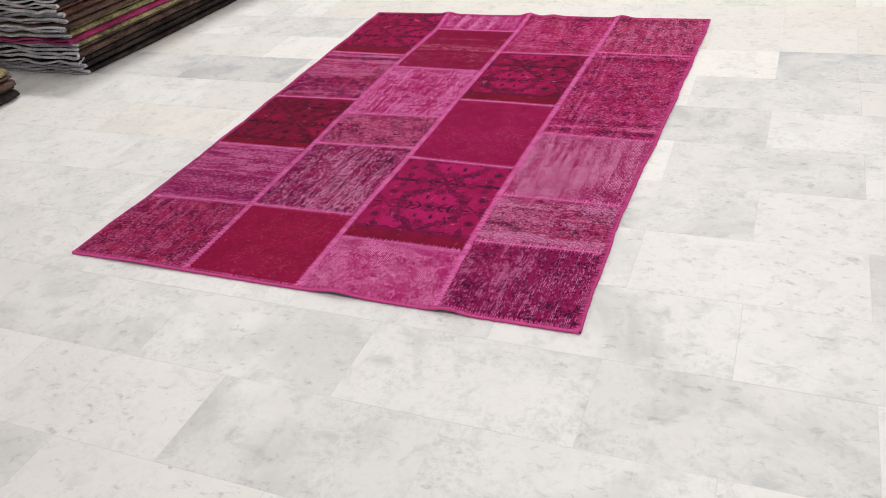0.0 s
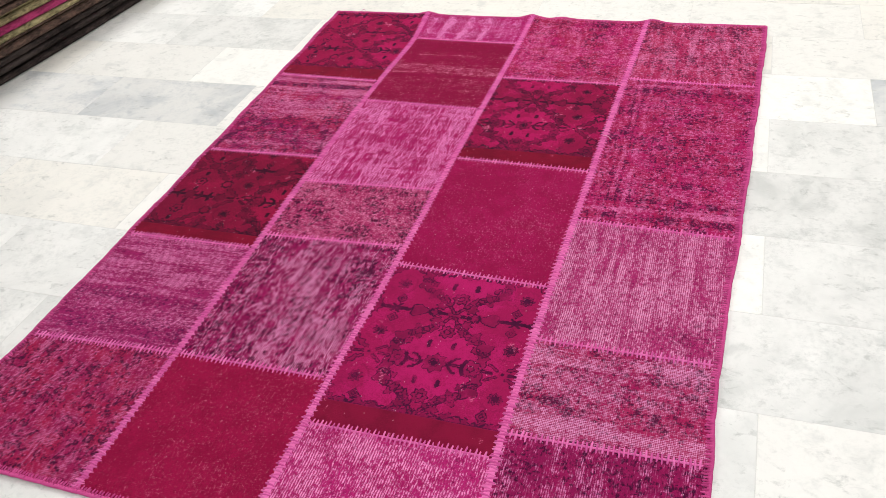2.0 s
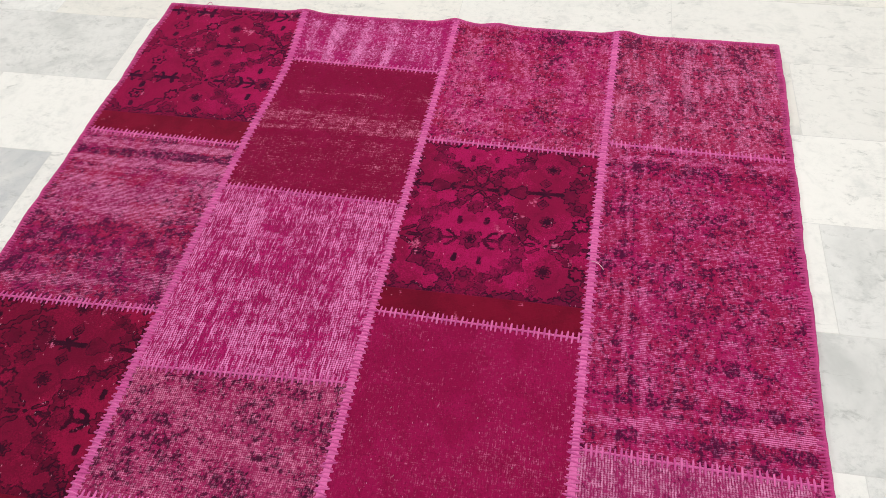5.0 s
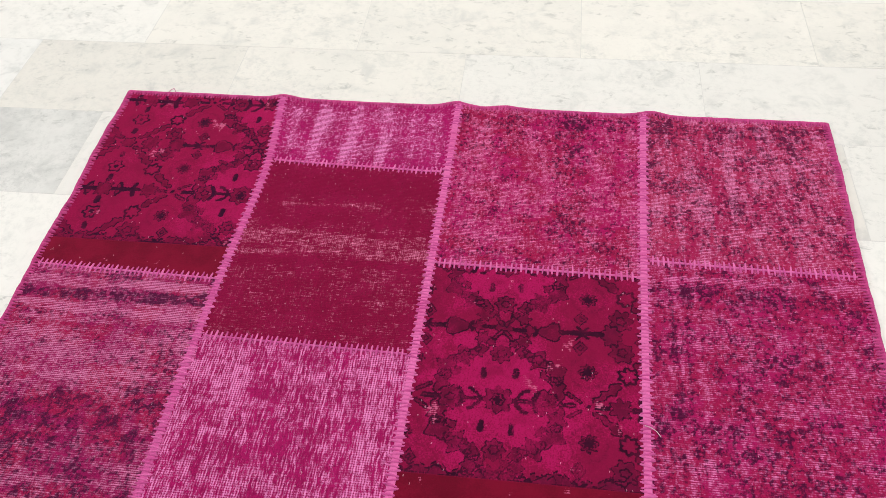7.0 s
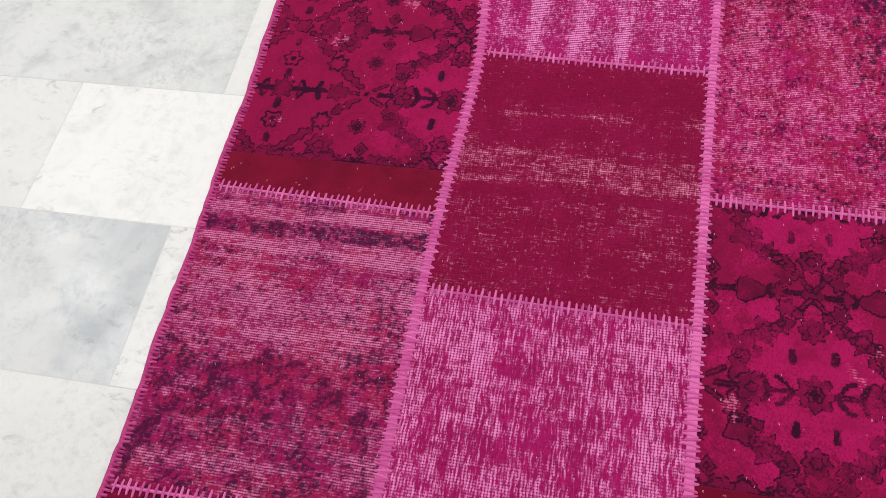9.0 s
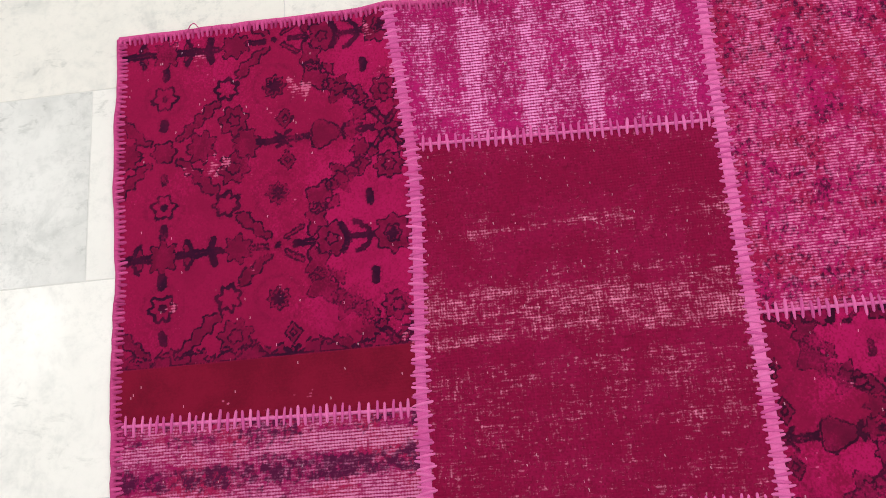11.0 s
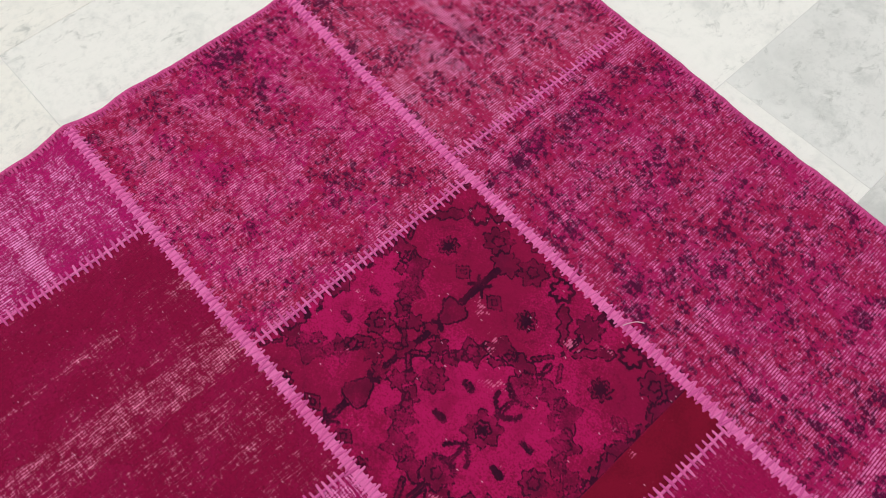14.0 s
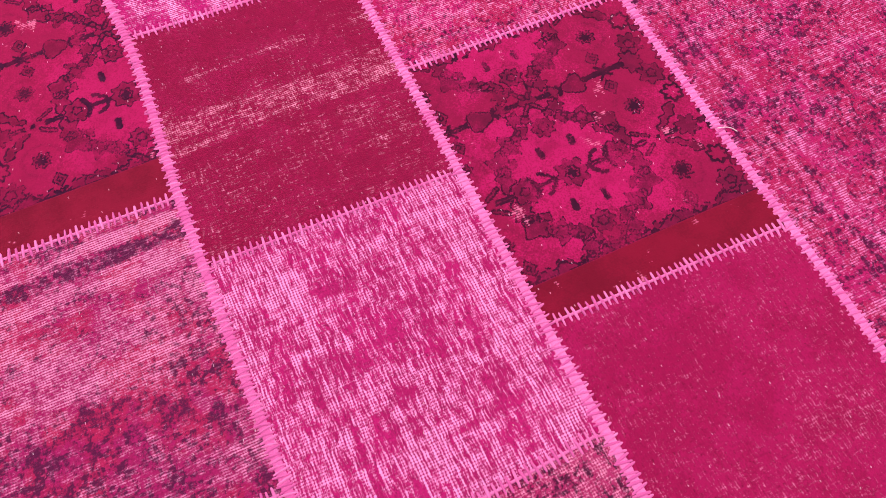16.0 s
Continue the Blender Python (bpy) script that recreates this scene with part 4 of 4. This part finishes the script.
# loose ends of yarn
def loose_end(points, radius, material, label):
    """A thin thread along a few places, lying on the rug."""
    v, f = [], []
    line = [Vector((x, y, top(x, y) + up)) for x, y, up in points]
    dense = []
    for i in range(len(line) - 1):
        p0, p1, p2, p3 = (line[max(0, min(len(line) - 1, i + k))] for k in (-1, 0, 1, 2))
        for t in (0.0, 0.25, 0.5, 0.75):
            dense.append(0.5 * (2 * p1 + (p2 - p0) * t + (2 * p0 - 5 * p1 + 4 * p2 - p3) * t * t + (3 * p1 - p0 - 3 * p2 + p3) * t**3))
    dense.append(line[-1])
    for i, q in enumerate(dense):
        way = (dense[min(i + 1, len(dense) - 1)] - dense[max(i - 1, 0)]).normalized()
        side = way.cross(Vector((0, 0, 1))).normalized()
        up = side.cross(way)
        for k in range(5):
            a = 2 * math.pi * k / 5
            v.append(tuple(q + (side * math.cos(a) + up * math.sin(a)) * radius))
    for i in range(len(dense) - 1):
        for k in range(5):
            a, b = i * 5 + k, i * 5 + (k + 1) % 5
            f.append((a, b, b + 5, a + 5))
    part("loose_thread", mesh_of("loose_thread", v, f, material, True), rug, label)


PALE_YARN = thread_material("pale_yarn", lin(240, 222, 228), lin(214, 180, 196))
loose_end(((0.425, 1.540, 0.002), (0.434, 1.535, 0.006), (0.444, 1.529, 0.005), (0.452, 1.521, 0.001)), 0.0009, PALE_YARN, "loose pale yarn end")
loose_end(((-0.758, 2.398, 0.001), (-0.750, 2.408, 0.006), (-0.742, 2.409, 0.008), (-0.736, 2.401, 0.002)), 0.0008, EDGE_YARN, "loose pink yarn end")

# woven backing under the patches
BACKING = plain("backing_cloth", lin(58, 48, 62), 0.95, 300, 0.0005, 0.2)
nx, ny = 60, 60
gx, gy = np.meshgrid(np.linspace(0.008, 0.992, nx + 1), np.linspace(NEAR + 0.010, FAR - 0.010, ny + 1))
bx = LONG[0](gy) + gx * (LONG[4](gy) - LONG[0](gy))
bz = lift(bx, gy)
verts = [tuple(map(float, q)) for q in zip(bx.ravel(), gy.ravel(), (bz + 0.0015).ravel())] + [tuple(map(float, q)) for q in zip(bx.ravel(), gy.ravel(), bz.ravel() + 0.0002)]
faces, half_count = [], (nx + 1) * (ny + 1)
for i in range(ny):
    for j in range(nx):
        a = i * (nx + 1) + j
        faces.append((a, a + 1, a + nx + 2, a + nx + 1))
        faces.append((a + half_count, a + half_count + nx + 1, a + half_count + nx + 2, a + half_count + 1))
part("backing", mesh_of("backing", verts, faces, BACKING), rug, "dark cloth backing")


# ---- piles of folded rugs ----
def yarn_side(name, colour, dark, grain=120.0):
    s = Shade(name, 0.95, 0.1)
    p = s.place()
    n = s.noise(s.vec("MULTIPLY", p, (1.0, 0.35, 1.0)), grain, 4.0, 0.65)
    big = s.noise(p, 9.0, 3.0)
    return s.finish(s.mix(s.step(s.add(s.mul(n, 0.6), s.mul(big, 0.5)), 0.40, 0.72), dark, colour), n, 0.003, 0.7)


PILE_COLOURS = {
    "black": yarn_side("black_brown_pile", lin(72, 63, 60), lin(34, 29, 29)),
    "brown": yarn_side("dark_brown_pile", lin(112, 90, 80), lin(50, 40, 36)),
    "olive": yarn_side("olive_pile", lin(176, 164, 124), lin(78, 70, 50)),
    "pink": yarn_side("pink_pile", lin(176, 64, 112), lin(110, 34, 66)),
    "grey": yarn_side("grey_pile", lin(122, 116, 114), lin(66, 60, 62)),
    "rust": yarn_side("rust_pile", lin(122, 86, 76), lin(60, 42, 38)),
}
HEM = yarn_side("grey_hem", lin(216, 215, 220), lin(132, 128, 134), 160.0)
PINK_HEM = yarn_side("pink_hem", lin(182, 84, 128), lin(116, 44, 80), 160.0)


def folded_rug(x_fold, x_open, y0, y1, z0, layers, thick, side, hem, seed, label, skew=0.0):
    """A rug folded back on itself: a serpentine ribbon whose folds run along y on the x_fold side; its cut ends form wavy loops."""
    rng = random.Random(seed)
    way = 1 if x_fold > x_open else -1
    gap, wavy = 1.38 * 1.3, thick * 0.52
    thick /= 1.3
    phase, beat = rng.uniform(0, 6), rng.uniform(16, 30)

    def wave(x, k):
        near_fold = min(1.0, abs(x_fold - x) / 0.10)
        return wavy * near_fold * (math.sin(beat * x + phase + 0.8 * k) + 0.7 * math.sin(2.3 * beat * x + 2 * phase - 1.3 * k))

    line, level = [], []  # centre line of the ribbon in x and z, and the layer it belongs to
    for k in range(layers):
        z = z0 + thick * (0.5 + k * gap)
        fold_in = rng.uniform(0.9, 2.2) * thick
        run = [x_open + (x_fold - x_open) * q for q in (0, 0.12, 0.24, 0.36, 0.48, 0.58, 0.68, 0.77, 0.85, 0.91)] + [x_fold - way * fold_in]
        run = [(x, z + (wave(x, k) if 0 < k else max(0.0, wave(x, k)))) for x in run]
        if k % 2:
            run.reverse()
        line += run
        level += [k] * len(run)
        if k < layers - 1:
            turn = x_fold - way * thick * rng.uniform(0.0, 0.9) if k % 2 == 0 else x_open - way * thick * 0.6
            line.append((turn, z + thick * gap * 0.5))
            level.append(k)
    dense, layer_of = [], []
    for i in range(len(line) - 1):
        p0, p1, p2, p3 = (Vector(line[max(0, min(len(line) - 1, i + k))]) for k in (-1, 0, 1, 2))
        for t in (0.0, 0.33, 0.67):
            dense.append(0.5 * (2 * p1 + (p2 - p0) * t + (2 * p0 - 5 * p1 + 4 * p2 - p3) * t * t + (3 * p1 - p0 - 3 * p2 + p3) * t**3))
            layer_of.append(level[i] + (level[i + 1] - level[i]) * t)
    dense.append(Vector(line[-1]))
    layer_of.append(level[-1])
    outline = []
    for sgn in (1, -1):
        edge = []
        for i, p in enumerate(dense):
            d = (dense[min(i + 1, len(dense) - 1)] - dense[max(i - 1, 0)]).normalized()
            edge.append(p + Vector((-d.y, d.x)) * (sgn * thick * 0.45))
        outline += edge if sgn > 0 else edge[::-1]
    n = len(outline)
    setback = [rng.uniform(-0.012, 0.036) for _ in range(layers + 1)]

    def front(i):
        """How far the cut end of this stretch stands back."""
        q = layer_of[min(i, n - 1 - i)]
        a = int(q)
        x = dense[min(i, n - 1 - i)].x
        return setback[a] + (setback[min(a + 1, layers)] - setback[a]) * (q - a) + 0.004 * math.sin(31 * x + phase + 2 * a)

    def ribbon(y_from, y_to, steps, grow):
        verts, faces = [], []
        for k in range(steps + 1):
            t = k / steps
            y = y_from + (y_to - y_from) * t
            dx = skew * (y - y0) + 0.007 * math.sin(3.1 * y + phase) + rng.uniform(-1, 1) * 0.0015
            for i, q in enumerate(outline):
                mid = dense[min(i, n - 1 - i)]
                qq = mid + (q - mid) * (grow if 0 < k < steps or steps > 4 else grow * 0.8)
                fade = max(0.0, 1 - (y - y0) / 0.5)
                verts.append((qq.x + dx, y + front(i) * fade, max(qq.y, z0 + 0.0005)))
        for k in range(steps):
            for i in range(n):
                a, b = k * n + i, k * n + (i + 1) % n
                faces.append((a, a + n, b + n, b))
        for k in (0, steps):
            for i in range(n // 2 - 1):
                a, b = k * n + i, k * n + n - 1 - i
                faces.append((a, a + 1, b - 1, b) if k == 0 else (a, b, b - 1, a + 1))
        return verts, faces

    thing = new("folded_rug")
    thing.location = ((x_fold + x_open) / 2, (y0 + y1) / 2, z0)
    tagged(thing, label, "rug", "rugs in the folded piles")
    v, f = ribbon(y0 + 0.016, y1, 16, 1.0)
    part("folded_cloth", mesh_of("folded_cloth", v, f, side, True), thing)
    v, f = ribbon(y0, y0 + 0.0155, 4, rng.uniform(1.15, 1.6))
    part("hem", mesh_of("hem", v, f, hem, True), thing, "rough pale bound edge")
    return z0 + thick * (1 + (layers - 1) * gap)


z = 0.001
for n, (layers, thick, side, hem, dx, dy, words) in enumerate((
        (3, 0.012, "black", HEM, 0.00, 0.012, "black-brown wool rug folded at the bottom of a pile"),
        (4, 0.011, "black", HEM, 0.012, 0.000, "black-brown wool rug with grey hem folded in a pile"),
        (3, 0.013, "brown", HEM, 0.018, -0.010, "dark brown wool rug with grey hem folded in a pile"),
        (2, 0.012, "olive", HEM, 0.006, 0.010, "olive wool rug with grey hem folded in a pile"),
        (2, 0.010, "pink", PINK_HEM, 0.000, 0.000, "magenta wool rug folded between darker rugs in a pile"),
        (3, 0.012, "olive", HEM, -0.010, 0.012, "olive and grey wool rug folded in a pile"),
        (4, 0.012, "brown", HEM, -0.015, -0.004, "grey-brown wool rug folded in a pile"),
        (3, 0.013, "rust", HEM, -0.022, 0.014, "rust-brown wool rug folded in a pile"),
        (4, 0.012, "black", HEM, -0.030, 0.002, "dark brown wool rug folded near the top of a pile"),
        (4, 0.012, "grey", HEM, -0.030, 0.016, "grey-brown wool rug folded on top of a pile"))):
    z = folded_rug(-2.035 + dx, -2.95 + 0.5 * dx, 1.345 + dy, 3.55, z, layers, thick, PILE_COLOURS[side], hem, 400 + n, words, 0.10) + 0.001
z = 0.001
for n, (layers, thick, side, dx, words) in enumerate((
        (3, 0.016, "black", 0.00, "black-brown rug at the bottom of a small pile"),
        (3, 0.015, "brown", 0.008, "dark brown rug folded in a small pile"),
        (2, 0.015, "olive", -0.006, "olive green rug folded on a small pile"))):
    z = folded_rug(-2.215 + dx, -3.10, 0.42, 1.10, z, layers, thick, PILE_COLOURS[side], HEM, 500 + n, words) + 0.001

# ---- floor slabs ----
PITCH_X, PITCH_Y, JOINT = 0.3033, 0.3004, 0.0011
ROW0 = 0.2240  # a joint between two rows of slabs; the row above it has its upright joints at odd half slabs
w, h, e = PITCH_X * 2 - JOINT, PITCH_Y - JOINT, 0.0006
slab_v, slab_f = [], []
for zz, k in ((-0.02, 0.0), (-e, 0.0), (0.0, e)):
    slab_v += [(k - w / 2, k - h / 2, zz), (w / 2 - k, k - h / 2, zz), (w / 2 - k, h / 2 - k, zz), (k - w / 2, h / 2 - k, zz)]
for a in (0, 4):
    slab_f += [(a + i, a + (i + 1) % 4, a + 4 + (i + 1) % 4, a + 4 + i) for i in range(4)]
slab_f.append((8, 9, 10, 11))
slab_mesh = mesh_of("slab", slab_v, slab_f, MARBLE_WHITE)
tile_rng = random.Random(11)
rest_v, rest_f = [], []
count = 0
for row in range(-12, 19):
    y = ROW0 + (row + 0.5) * PITCH_Y
    if not Y0 + 0.16 < y < Y1 - 0.16:
        continue
    for k in range(-8, 8):
        half_index = 2 * k + (1 if row % 2 == 0 else 0)
        x = (half_index + 1) * PITCH_X
        if not X0 + 0.01 < x < X1 - 0.01:
            continue
        zz = tile_rng.uniform(-0.0004, 0.0004)
        if -2.7 < x < 2.6 and -0.95 < y < 4.3:
            slab = new("slab", slab_mesh)
            slab.parent = floor
            slab.location = (x, y, zz)
            key = (row, half_index)
            # cream share grows with y: the far end's warm light put into slab colour
            m = MARBLE_GREY if key in GREY_SLABS else MARBLE_PALE_GREY if key in PALE_GREY_SLABS else MARBLE_CLEAN if key in CLEAN_SLABS or tile_rng.random() < 0.25 else MARBLE_CREAM_WARM_LIT if tile_rng.random() < min(0.9, y - 0.9) else MARBLE_WHITE
            slab.material_slots[0].link = "OBJECT"
            slab.material_slots[0].material = m
            count += 1
        else:
            n0 = len(rest_v)
            rest_v += [(vx + x, vy + y, vz + zz) for vx, vy, vz in slab_v]
            rest_f += [tuple(i + n0 for i in f) for f in slab_f]
far_slabs = new("far_slabs", mesh_of("far_slabs", rest_v, rest_f, MARBLE_WHITE))
far_slabs.parent = floor
tagged(far_slabs, "white marble slabs", kind="stuff")
